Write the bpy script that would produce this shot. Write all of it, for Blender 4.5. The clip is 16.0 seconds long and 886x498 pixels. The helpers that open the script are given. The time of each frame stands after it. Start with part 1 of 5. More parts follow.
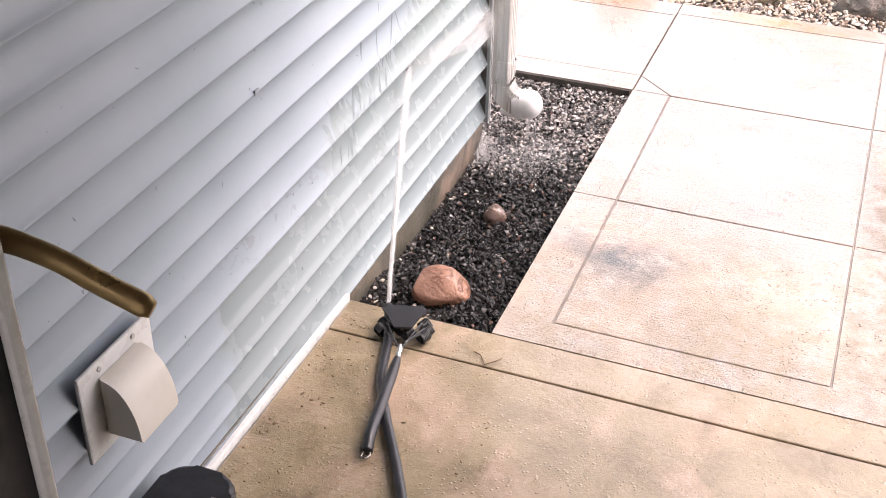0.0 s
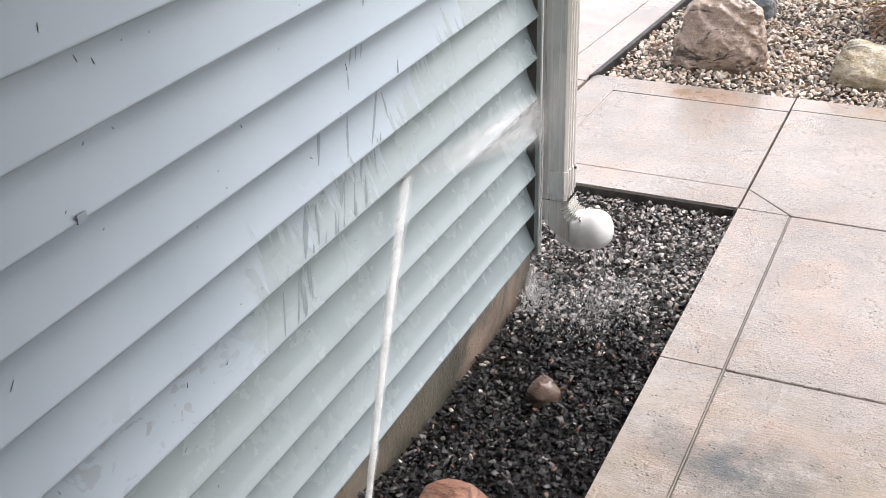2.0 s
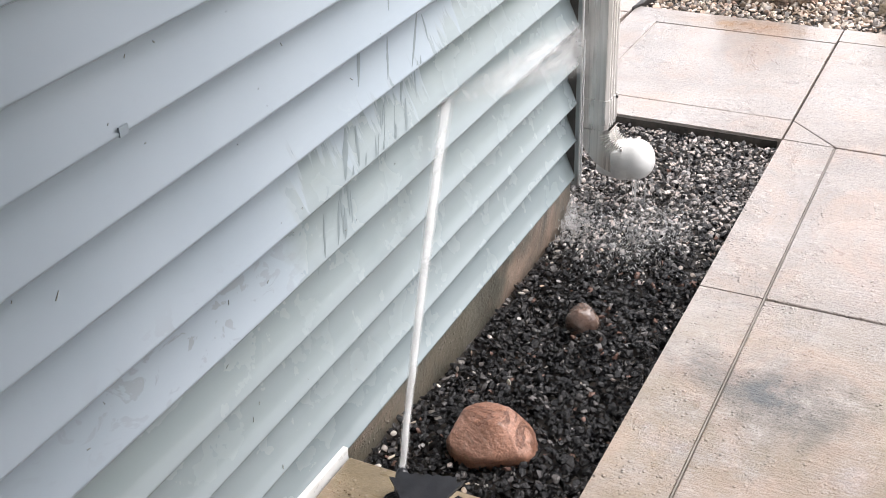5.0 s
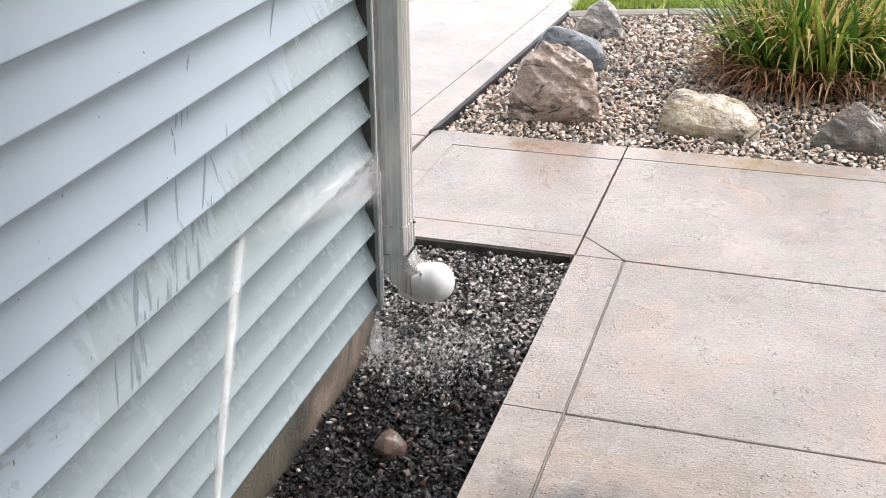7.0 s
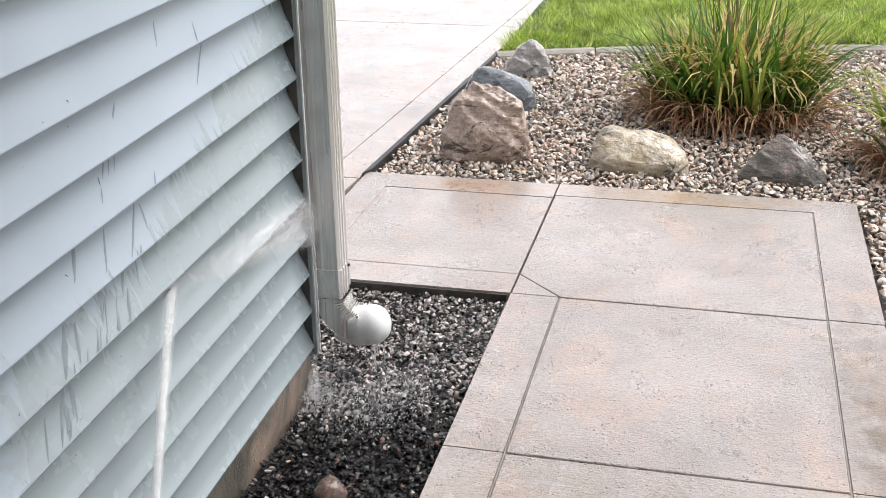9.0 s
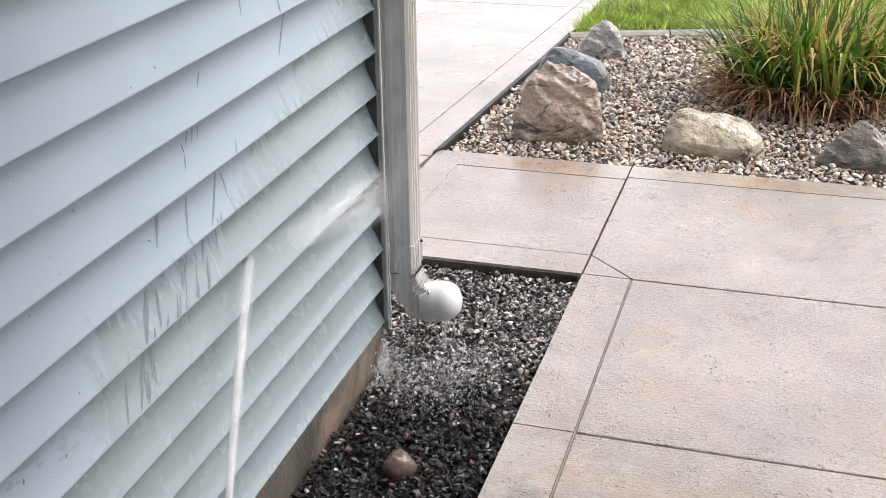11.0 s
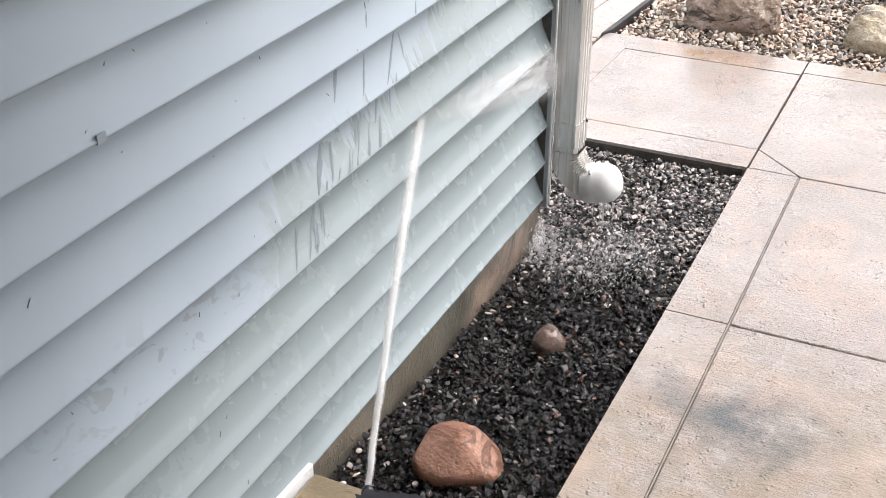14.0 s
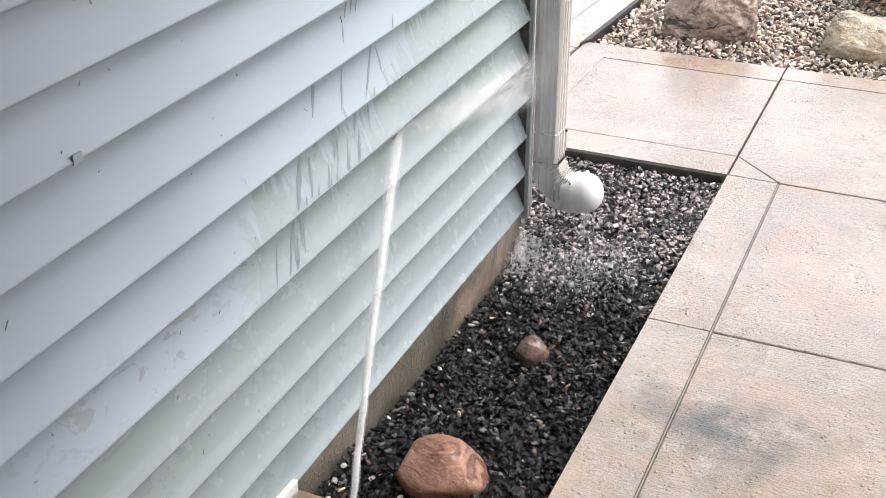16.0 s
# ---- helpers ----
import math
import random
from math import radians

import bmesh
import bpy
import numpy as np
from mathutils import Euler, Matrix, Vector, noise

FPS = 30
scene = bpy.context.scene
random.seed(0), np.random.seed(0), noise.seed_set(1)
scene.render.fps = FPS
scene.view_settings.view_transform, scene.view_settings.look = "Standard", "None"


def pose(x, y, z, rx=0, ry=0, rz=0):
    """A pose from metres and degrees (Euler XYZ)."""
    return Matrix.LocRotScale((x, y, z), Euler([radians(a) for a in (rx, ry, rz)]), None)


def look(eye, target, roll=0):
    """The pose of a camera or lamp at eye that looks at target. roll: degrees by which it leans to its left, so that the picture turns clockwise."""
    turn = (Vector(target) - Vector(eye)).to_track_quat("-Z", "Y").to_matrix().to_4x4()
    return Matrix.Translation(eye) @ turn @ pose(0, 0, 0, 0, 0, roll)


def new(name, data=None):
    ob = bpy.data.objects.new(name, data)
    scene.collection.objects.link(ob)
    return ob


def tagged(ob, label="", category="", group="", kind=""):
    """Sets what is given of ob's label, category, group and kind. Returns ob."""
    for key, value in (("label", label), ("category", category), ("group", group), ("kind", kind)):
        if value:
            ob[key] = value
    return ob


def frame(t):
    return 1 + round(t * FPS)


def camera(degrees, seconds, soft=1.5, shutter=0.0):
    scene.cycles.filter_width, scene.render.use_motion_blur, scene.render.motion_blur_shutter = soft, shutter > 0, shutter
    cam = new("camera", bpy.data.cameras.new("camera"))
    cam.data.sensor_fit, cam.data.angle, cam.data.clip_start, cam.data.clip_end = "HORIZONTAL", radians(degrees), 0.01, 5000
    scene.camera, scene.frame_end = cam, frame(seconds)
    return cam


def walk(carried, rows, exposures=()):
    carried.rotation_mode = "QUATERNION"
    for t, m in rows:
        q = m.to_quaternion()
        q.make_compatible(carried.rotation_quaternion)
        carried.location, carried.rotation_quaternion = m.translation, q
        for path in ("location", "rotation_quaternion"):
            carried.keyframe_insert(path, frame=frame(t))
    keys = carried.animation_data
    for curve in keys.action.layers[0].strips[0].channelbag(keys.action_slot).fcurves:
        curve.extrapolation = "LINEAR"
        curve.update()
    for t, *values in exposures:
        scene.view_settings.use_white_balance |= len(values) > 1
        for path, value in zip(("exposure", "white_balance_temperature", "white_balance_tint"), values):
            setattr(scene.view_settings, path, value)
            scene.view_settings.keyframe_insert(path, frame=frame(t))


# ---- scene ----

# Camera: x along the outside normal of the sided wall, y along the wall, z up from the concrete.
cam = camera(41.6, 16.0, 0.6)
PATH = [
    (0.0, 1.301, -1.139, 2.087, 20.48, -32.84, 0.93),
    (0.3, 1.250, -0.963, 2.000, 21.08, -32.88, 0.70),
    (0.5, 1.178, -0.587, 1.774, 22.87, -32.83, 0.15),
    (0.6, 1.097, -0.291, 1.642, 23.97, -33.73, 0.03),
    (0.8, 1.029, -0.041, 1.510, 25.17, -33.59, -0.60),
    (1.0, 1.030, 0.001, 1.488, 25.83, -32.21, -1.22),
    (1.2, 1.025, 0.004, 1.508, 25.64, -31.16, -1.25),
    (1.5, 1.019, 0.007, 1.525, 25.40, -29.71, -0.98),
    (2.0, 1.018, 0.006, 1.545, 25.06, -27.03, -1.38),
    (2.5, 1.012, 0.001, 1.538, 25.07, -26.39, -0.96),
    (3.0, 1.011, -0.002, 1.530, 25.74, -27.12, -0.92),
    (3.5, 1.011, -0.007, 1.518, 26.93, -28.66, -1.14),
    (3.7, 1.019, -0.010, 1.514, 27.70, -29.42, -1.74),
    (5.8, 1.031, -0.008, 1.510, 26.38, -29.67, -2.94),
    (6.0, 1.038, -0.003, 1.509, 25.14, -28.93, -2.51),
    (6.5, 1.058, -0.000, 1.552, 20.17, -25.99, -1.04),
    (7.0, 1.075, 0.002, 1.561, 17.40, -24.48, -0.59),
    (7.5, 1.086, 0.007, 1.560, 15.16, -23.36, -0.99),
    (8.0, 1.096, 0.010, 1.558, 14.33, -22.88, -0.82),
    (8.2, 1.084, 0.010, 1.559, 13.97, -22.78, -0.96),
    (10.3, 1.072, 0.013, 1.552, 14.75, -22.32, -0.90),
    (10.5, 1.067, 0.017, 1.548, 15.26, -22.46, -0.96),
    (11.0, 1.046, 0.004, 1.540, 17.28, -23.30, -0.75),
    (11.5, 1.023, -0.009, 1.532, 19.52, -24.67, -0.42),
    (12.0, 1.011, -0.020, 1.519, 21.90, -26.17, -0.41),
    (12.5, 1.001, -0.024, 1.510, 23.58, -27.38, -0.03),
    (13.0, 1.002, -0.026, 1.512, 24.59, -28.23, -0.06),
    (13.5, 1.003, -0.026, 1.510, 25.02, -28.65, 0.17),
    (14.0, 1.007, -0.025, 1.509, 25.07, -28.79, 0.42),
    (14.5, 1.011, -0.024, 1.509, 24.92, -28.71, 0.08),
    (15.0, 1.013, -0.022, 1.507, 24.67, -28.62, 0.18),
    (15.5, 1.012, -0.024, 1.510, 24.43, -28.47, -0.09),
    (16.0, 1.013, -0.020, 1.513, 24.22, -28.27, -0.21),
]
walk(cam, [(t, pose(x, y, z, 0, 0, yaw) @ pose(0, 0, 0, 90 + pitch) @ pose(0, 0, 0, 0, 0, roll))
           for t, x, y, z, yaw, pitch, roll in PATH],
     [(0.0, 1.84, 7000, 25), (0.4, 1.52, 7000, 21), (0.9, 1.52, 6700, 15), (1.6, 1.34, 6600, 14), (2.5, 1.24, 6550, 14),
      (3.7, 1.32, 6550, 14), (6.0, 1.38, 6550, 14), (7.0, 1.16, 6480, 13), (8.0, 1.14, 6480, 13), (10.3, 1.09, 6450, 13), (12.5, 1.24, 6650, 14),
      (13.5, 1.38, 6600, 14), (16.0, 1.37, 6600, 14)])

# ---------------------------------------------------------------- light: an overcast, rainy day
world = bpy.data.worlds.new("overcast_sky")
scene.world = world
world.use_nodes = True
wn, wl = world.node_tree.nodes, world.node_tree.links
sky = wn.new("ShaderNodeTexSky")
sky.sky_type = "NISHITA"
sky.sun_disc = False
sky.sun_elevation = radians(52)
sky.sun_rotation = radians(60)
grey = wn.new("ShaderNodeHueSaturation")
grey.inputs["Saturation"].default_value = 0.15
wl.new(sky.outputs[0], grey.inputs["Color"])
wl.new(grey.outputs[0], wn["Background"].inputs[0])
wn["Background"].inputs[1].default_value = 0.15

sun_data = bpy.data.lights.new("sun", "SUN")
sun_data.energy = 1.5
sun_data.angle = radians(40)
sun_data.color = (1.0, 0.97, 0.93)
sun = new("sun", sun_data)
sun.matrix_world = look((6, 5, 12), (0, 1.5, 0))


# ---------------------------------------------------------------- materials
class Mat:
    """A small helper round a node material."""

    def __init__(self, name, rough=0.5, metal=0.0, spec=0.5):
        self.m = bpy.data.materials.new(name)
        self.m.use_nodes = True
        self.n, self.l = self.m.node_tree.nodes, self.m.node_tree.links
        self.b = self.n["Principled BSDF"]
        self.b.inputs["Roughness"].default_value = rough
        self.b.inputs["Metallic"].default_value = metal
        self.b.inputs["Specular IOR Level"].default_value = spec

    def pos(self, scale=(1, 1, 1), turn=(0, 0, 0)):
        g = self.n.new("ShaderNodeNewGeometry")
        mp = self.n.new("ShaderNodeMapping")
        mp.inputs["Rotation"].default_value = turn
        mp.inputs["Scale"].default_value = scale
        self.l.new(g.outputs["Position"], mp.inputs[0])
        return mp.outputs[0]

    def local(self, scale=(1, 1, 1)):
        g = self.n.new("ShaderNodeTexCoord")
        mp = self.n.new("ShaderNodeMapping")
        mp.inputs["Scale"].default_value = scale
        self.l.new(g.outputs["Object"], mp.inputs[0])
        return mp.outputs[0]

    def noise(self, scale, detail=4, rough=0.55, vec=None, dist=0.0):
        t = self.n.new("ShaderNodeTexNoise")
        t.inputs["Scale"].default_value = scale
        t.inputs["Detail"].default_value = detail
        t.inputs["Roughness"].default_value = rough
        t.inputs["Distortion"].default_value = dist
        self.l.new(vec if vec is not None else self.pos(), t.inputs["Vector"])
        return t.outputs[0]

    def voronoi(self, scale, vec=None, feature="F1"):
        t = self.n.new("ShaderNodeTexVoronoi")
        t.feature = feature
        t.inputs["Scale"].default_value = scale
        self.l.new(vec if vec is not None else self.pos(), t.inputs["Vector"])
        return t.outputs["Distance"]

    def ramp(self, fac, stops):
        r = self.n.new("ShaderNodeValToRGB")
        el = r.color_ramp.elements
        while len(el) < len(stops):
            el.new(0.5)
        for e, (p, c) in zip(el, stops):
            e.position = p
            e.color = (*c, 1) if isinstance(c, tuple) else (c, c, c, 1)
        self.l.new(fac, r.inputs[0])
        return r.outputs[0]

    def math(self, op, a, b=0.0, clamp=False):
        t = self.n.new("ShaderNodeMath")
        t.operation, t.use_clamp = op, clamp
        for k, v in enumerate((a, b)):
            if isinstance(v, (int, float)):
                t.inputs[k].default_value = v
            else:
                self.l.new(v, t.inputs[k])
        return t.outputs[0]

    def mix(self, fac, a, b, mode="MIX"):
        t = self.n.new("ShaderNodeMix")
        t.data_type, t.blend_type = "RGBA", mode
        for k, v in ((0, fac), (6, a), (7, b)):
            if isinstance(v, (int, float)):
                t.inputs[k].default_value = v
            elif isinstance(v, tuple):
                t.inputs[k].default_value = (*v, 1)
            else:
                self.l.new(v, t.inputs[k])
        return t.outputs[2]

    def near(self, centre, radii):
        """1 at a place, falling to 0 at the given radii round it."""
        g = self.n.new("ShaderNodeNewGeometry")
        s = self.n.new("ShaderNodeVectorMath")
        s.operation = "SUBTRACT"
        s.inputs[1].default_value = centre
        self.l.new(g.outputs["Position"], s.inputs[0])
        d = self.n.new("ShaderNodeVectorMath")
        d.operation = "DIVIDE"
        d.inputs[1].default_value = radii
        self.l.new(s.outputs[0], d.inputs[0])
        n = self.n.new("ShaderNodeVectorMath")
        n.operation = "LENGTH"
        self.l.new(d.outputs[0], n.inputs[0])
        return self.math("SUBTRACT", 1.0, n.outputs["Value"], True)

    def axis(self, k):
        g = self.n.new("ShaderNodeNewGeometry")
        s = self.n.new("ShaderNodeSeparateXYZ")
        self.l.new(g.outputs["Position"], s.inputs[0])
        return s.outputs[k]

    def shade(self):
        """A number of its own for each loose piece, joined or not."""
        g = self.n.new("ShaderNodeNewGeometry")
        o = self.n.new("ShaderNodeObjectInfo")
        return self.math("FRACT", self.math("ADD", g.outputs["Random Per Island"], o.outputs["Random"]))

    def color(self, c):
        if isinstance(c, tuple):
            self.b.inputs["Base Color"].default_value = (*c, 1)
        else:
            self.l.new(c, self.b.inputs["Base Color"])
        return self

    def rough(self, r):
        self.l.new(r, self.b.inputs["Roughness"])
        return self

    def bump(self, h, strength=0.3, dist=0.01):
        t = self.n.new("ShaderNodeBump")
        t.inputs["Strength"].default_value = strength
        t.inputs["Distance"].default_value = dist
        self.l.new(h, t.inputs["Height"])
        self.l.new(t.outputs[0], self.b.inputs["Normal"])
        return self


def siding_material():
    k = Mat("vinyl_siding", 0.32)
    base = k.ramp(k.noise(3.0, 5), [(0.3, (0.240, 0.290, 0.332)), (0.7, (0.280, 0.329, 0.372))])
    # rain-wet patch with runs hanging from its edge
    runs = k.noise(1.0, 5, 0.6, k.pos((1, 26, 3.0)))
    edge = k.math("ADD", k.math("MULTIPLY", k.math("SUBTRACT", runs, 0.5), 0.42), k.math("SUBTRACT", 0.66, k.axis(2)))
    edge = k.math("ADD", edge, k.math("MULTIPLY", k.math("SUBTRACT", k.axis(1), 1.9, True), 0.5))
    low = k.ramp(k.axis(2), [(0.435, 1.0), (0.455, 0.0)])
    start = k.math("SUBTRACT", 1.44, k.math("MULTIPLY", low, 0.62))
    wide = k.math("ADD", k.math("SUBTRACT", k.axis(1), start), k.math("MULTIPLY", k.math("SUBTRACT", k.noise(7), 0.5), 0.3))
    wet = k.math("MULTIPLY", k.ramp(edge, [(0.0, 0.0), (0.03, 1.0)]), k.ramp(wide, [(0.0, 0.0), (0.04, 1.0)]))
    col = k.mix(k.math("MULTIPLY", wet, 0.75), base, (0.205, 0.245, 0.246))
    smear = k.math("MULTIPLY", k.ramp(k.noise(1.0, 4, 0.55, k.pos((1, 15, 26), (0.5, 0, 0)), 1.6), [(0.57, 0.0), (0.60, 1.0)]), k.near((0, 1.17, 0.505), (0.5, 0.42, 0.09)))
    col = k.mix(k.math("MULTIPLY", smear, 0.9, True), col, (0.20, 0.225, 0.23))
    pale = k.math("MULTIPLY", k.ramp(k.noise(1.0, 4, 0.6, k.pos((1, 14, 18)), 1.2), [(0.64, 0.0), (0.72, 1.0)]), k.near((0, 1.62, 0.46), (0.5, 0.45, 0.30)))
    col = k.mix(k.math("MULTIPLY", pale, 0.7, True), col, (0.36, 0.41, 0.415))
    grime = k.ramp(k.noise(22, 6, 0.7), [(0.62, 0.0), (0.8, 1.0)])
    col = k.mix(k.math("MULTIPLY", grime, 0.14), col, (0.20, 0.21, 0.20))
    k.color(col)
    k.rough(k.math("SUBTRACT", k.ramp(k.noise(12), [(0.3, 0.30), (0.7, 0.44)]), k.math("MULTIPLY", wet, 0.12)))
    k.bump(k.noise(1.0, 4, 0.6, k.pos((60, 4, 160))), 0.06, 0.004)
    return k.m


def concrete_material(name, low, high, stain, wetness, blots=0.5, streak=(1, 1, 1), grit_low=0.78, relief=0.8, gloss=0.0, combed=1.0):
    k = Mat(name, 0.4)
    base = k.ramp(k.noise(2.2, 6, 0.6), [(0.3, low), (0.72, high)])
    grit = k.ramp(k.noise(95, 6, 0.85), [(0.36, grit_low), (0.5, 0.98), (0.66, 1.14)])
    col = k.mix(1.0, base, grit, "MULTIPLY")
    broom = k.noise(1.0, 5, 0.72, k.pos((30, 150, 40)), 0.3)
    col = k.mix(0.5 * combed, col, k.ramp(broom, [(0.34, 0.74), (0.5, 1.0), (0.68, 1.12)]), "MULTIPLY")
    pits = k.ramp(k.voronoi(85), [(0.08, 1.0), (0.20, 0.0)])
    spots = k.math("MULTIPLY", pits, k.ramp(k.noise(18, 3), [(0.5, 0.0), (0.62, 1.0)]))
    col = k.mix(k.math("MULTIPLY", spots, 0.75), col, (0.13, 0.115, 0.10))
    blot = k.ramp(k.noise(5.0, 7, 0.66, k.pos(streak), 0.6), [(0.46, 0.0), (0.70, 1.0)])
    col = k.mix(k.math("MULTIPLY", blot, blots), col, stain)
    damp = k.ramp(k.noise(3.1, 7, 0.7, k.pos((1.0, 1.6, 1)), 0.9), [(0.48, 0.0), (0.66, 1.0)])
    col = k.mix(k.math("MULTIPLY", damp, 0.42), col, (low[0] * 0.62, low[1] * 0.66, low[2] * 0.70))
    chips = k.ramp(k.voronoi(130), [(0.10, 1.0), (0.22, 0.0)])
    pale = k.math("MULTIPLY", chips, k.ramp(k.noise(40, 2), [(0.56, 0.0), (0.62, 1.0)]))
    col = k.mix(k.math("MULTIPLY", pale, 0.35), col, (high[0] * 1.22, high[1] * 1.24, high[2] * 1.26))
    # soot-grey smudge beside the groove, and tan puddles by the planting with their wet reflection painted in
    # the first two rows lay a darker tan tone over the near slab
    for c, r, tone, amount in (((1.0, 1.66, 0), (1.3, 0.75, 0.4), (0.33, 0.265, 0.19), 1.5),
                               ((0.95, 2.02, 0), (1.15, 0.52, 0.4), (0.30, 0.245, 0.180), 1.1),
                               ((0.75, 2.05, 0), (0.22, 0.20, 0.4), (0.10, 0.105, 0.11), 1.5),
                               ((0.54, 2.11, 0), (0.14, 0.10, 0.4), (0.12, 0.12, 0.12), 1.3),
                               ((1.54, 2.55, 0), (0.16, 1.35, 0.4), (0.20, 0.155, 0.11), 1.5),
                               # far-edge puddles: the yellowish reflection is put into their tan colour
                               ((0.14, 4.33, 0), (0.34, 0.10, 0.3), (0.36, 0.22, 0.12), 1.6),
                               ((0.98, 4.34, 0), (0.55, 0.11, 0.3), (0.38, 0.25, 0.13), 1.3)):
        m = k.math("MULTIPLY", k.near(c, r), k.ramp(k.noise(9, 6, 0.7), [(0.35, 0.0), (0.62, 1.0)]))
        col = k.mix(k.math("MULTIPLY", m, amount, True), col, tone)
    rust = k.ramp(k.noise(3.4, 6, 0.65, k.pos((1.2, 0.8, 1)), 0.8), [(0.48, 0.0), (0.66, 1.0)])
    col = k.mix(k.math("MULTIPLY", rust, 0.50), col, (0.55, 0.385, 0.30))
    k.color(col)
    k.rough(k.ramp(k.noise(2.6, 6, 0.65, None, 0.5), [(0.34, wetness - 0.06), (0.5, wetness + 0.08), (0.7, wetness + 0.30)]))
    film = k.ramp(k.noise(1.9, 5, 0.6, None, 0.4), [(0.35, 0.5), (0.62, 1.0)])
    k.l.new(film, k.b.inputs["Coat Weight"])
    k.b.inputs["Coat Roughness"].default_value = 0.20 - gloss
    k.b.inputs["Coat IOR"].default_value = 1.45
    fade = k.ramp(k.noise(1.7, 3), [(0.35, 0.35), (0.65, 1.0)])
    grain = k.math("MULTIPLY", k.math("ADD", k.math("MULTIPLY", broom, 1.7 * combed), k.math("MULTIPLY", k.noise(62, 4, 0.75), 1.3)), fade)
    beads = k.math("MULTIPLY", k.ramp(k.voronoi(60), [(0.06, 1.0), (0.28, 0.0)]), k.ramp(k.noise(11, 4), [(0.46, 0.0), (0.58, 1.0)]))
    k.bump(k.math("ADD", k.math("SUBTRACT", k.math("ADD", grain, k.math("MULTIPLY", beads, 1.2)), spots), k.math("MULTIPLY", pale, 1.6)), relief, 0.009)
    return k.m


def stone_material(name, stops, rough, scale, bump, wet=0.5):
    k = Mat(name, rough, 0, wet)
    c = k.ramp(k.shade(), stops)
    c.node.color_ramp.interpolation = "CONSTANT"
    tone = k.ramp(k.noise(scale, 5, 0.65), [(0.3, 0.72), (0.7, 1.25)])
    k.color(k.mix(1.0, c, tone, "MULTIPLY"))
    k.bump(k.noise(scale * 1.6, 5, 0.7), bump, 0.004)
    return k.m


def boulder_material(name, a, b, c, vein, rough=0.55, coat=0.8):
    k = Mat(name, rough)
    lay = k.noise(1.0, 7, 0.68, k.pos((6, 6, 13), (0.5, 0.45, 0.2)), 0.9)
    col = k.ramp(lay, [(0.32, a), (0.5, b), (0.66, c)])
    patch = k.ramp(k.noise(5.0, 6, 0.7, None, 0.8), [(0.42, 0.0), (0.60, 1.0)])
    col = k.mix(k.math("MULTIPLY", patch, 0.55), col, c)
    crack = k.ramp(k.noise(1.0, 9, 0.78, k.pos((7, 7, 16), (0.6, 0.55, 0.1)), 1.1), [(0.40, 1.0), (0.45, 0.0)])
    col = k.mix(k.math("MULTIPLY", crack, 0.85), col, vein)
    fine = k.ramp(k.noise(140, 4, 0.75), [(0.3, 0.70), (0.7, 1.28)])
    k.color(k.mix(1.0, col, fine, "MULTIPLY"))
    h = k.math("ADD", k.math("MULTIPLY", lay, 1.2), k.math("SUBTRACT", k.math("MULTIPLY", k.noise(60, 6, 0.75), 0.7), crack))
    k.bump(h, 0.8, 0.018)
    k.b.inputs["Coat Weight"].default_value = coat
    k.b.inputs["Coat Roughness"].default_value = 0.22
    return k.m


def plain_material(name, low, high, rough, metal=0.0, scale=14, bump=0.1, spec=0.5):
    k = Mat(name, rough, metal, spec)
    k.color(k.ramp(k.noise(scale, 6, 0.65), [(0.3, low), (0.7, high)]))
    k.rough(k.ramp(k.noise(scale * 2.3, 5, 0.6), [(0.3, max(rough - 0.1, 0.03)), (0.7, min(rough + 0.12, 1))]))
    k.bump(k.noise(scale * 7, 5, 0.6), bump, 0.003)
    return k.m


def spout_material():
    """Painted aluminium with thin darker brown streaks down its length."""
    k = Mat("cream_painted_aluminium", 0.24, 0.45)
    col = k.ramp(k.noise(1.0, 5, 0.6, k.pos((70, 70, 1.2))), [(0.3, (0.54, 0.525, 0.50)), (0.7, (0.76, 0.745, 0.72))])
    runs = k.ramp(k.noise(1.0, 4, 0.6, k.pos((160, 160, 2.5))), [(0.52, 0.0), (0.66, 1.0)])
    k.color(k.mix(k.math("MULTIPLY", runs, 0.28), col, (0.22, 0.20, 0.175)))
    k.rough(k.ramp(k.noise(1.0, 3, 0.5, k.pos((40, 40, 2))), [(0.3, 0.20), (0.7, 0.36)]))
    return k.m


def blade_material(name, stops, patches=0.0):
    k = Mat(name, 0.45, 0, 0.4)
    col = k.mix(1.0, k.ramp(k.shade(), stops), k.ramp(k.noise(30), [(0.3, 0.8), (0.7, 1.2)]), "MULTIPLY")
    k.color(k.mix(patches, col, k.ramp(k.noise(7, 5, 0.65), [(0.38, 0.60), (0.58, 1.40)]), "MULTIPLY"))
    t = k.n.new("ShaderNodeBsdfTranslucent")
    k.l.new(k.b.inputs["Base Color"].links[0].from_socket, t.inputs[0])
    s = k.n.new("ShaderNodeMixShader")
    s.inputs[0].default_value = 0.3
    k.l.new(k.b.outputs[0], s.inputs[1])
    k.l.new(t.outputs[0], s.inputs[2])
    k.l.new(s.outputs[0], k.n["Material Output"].inputs[0])
    return k.m


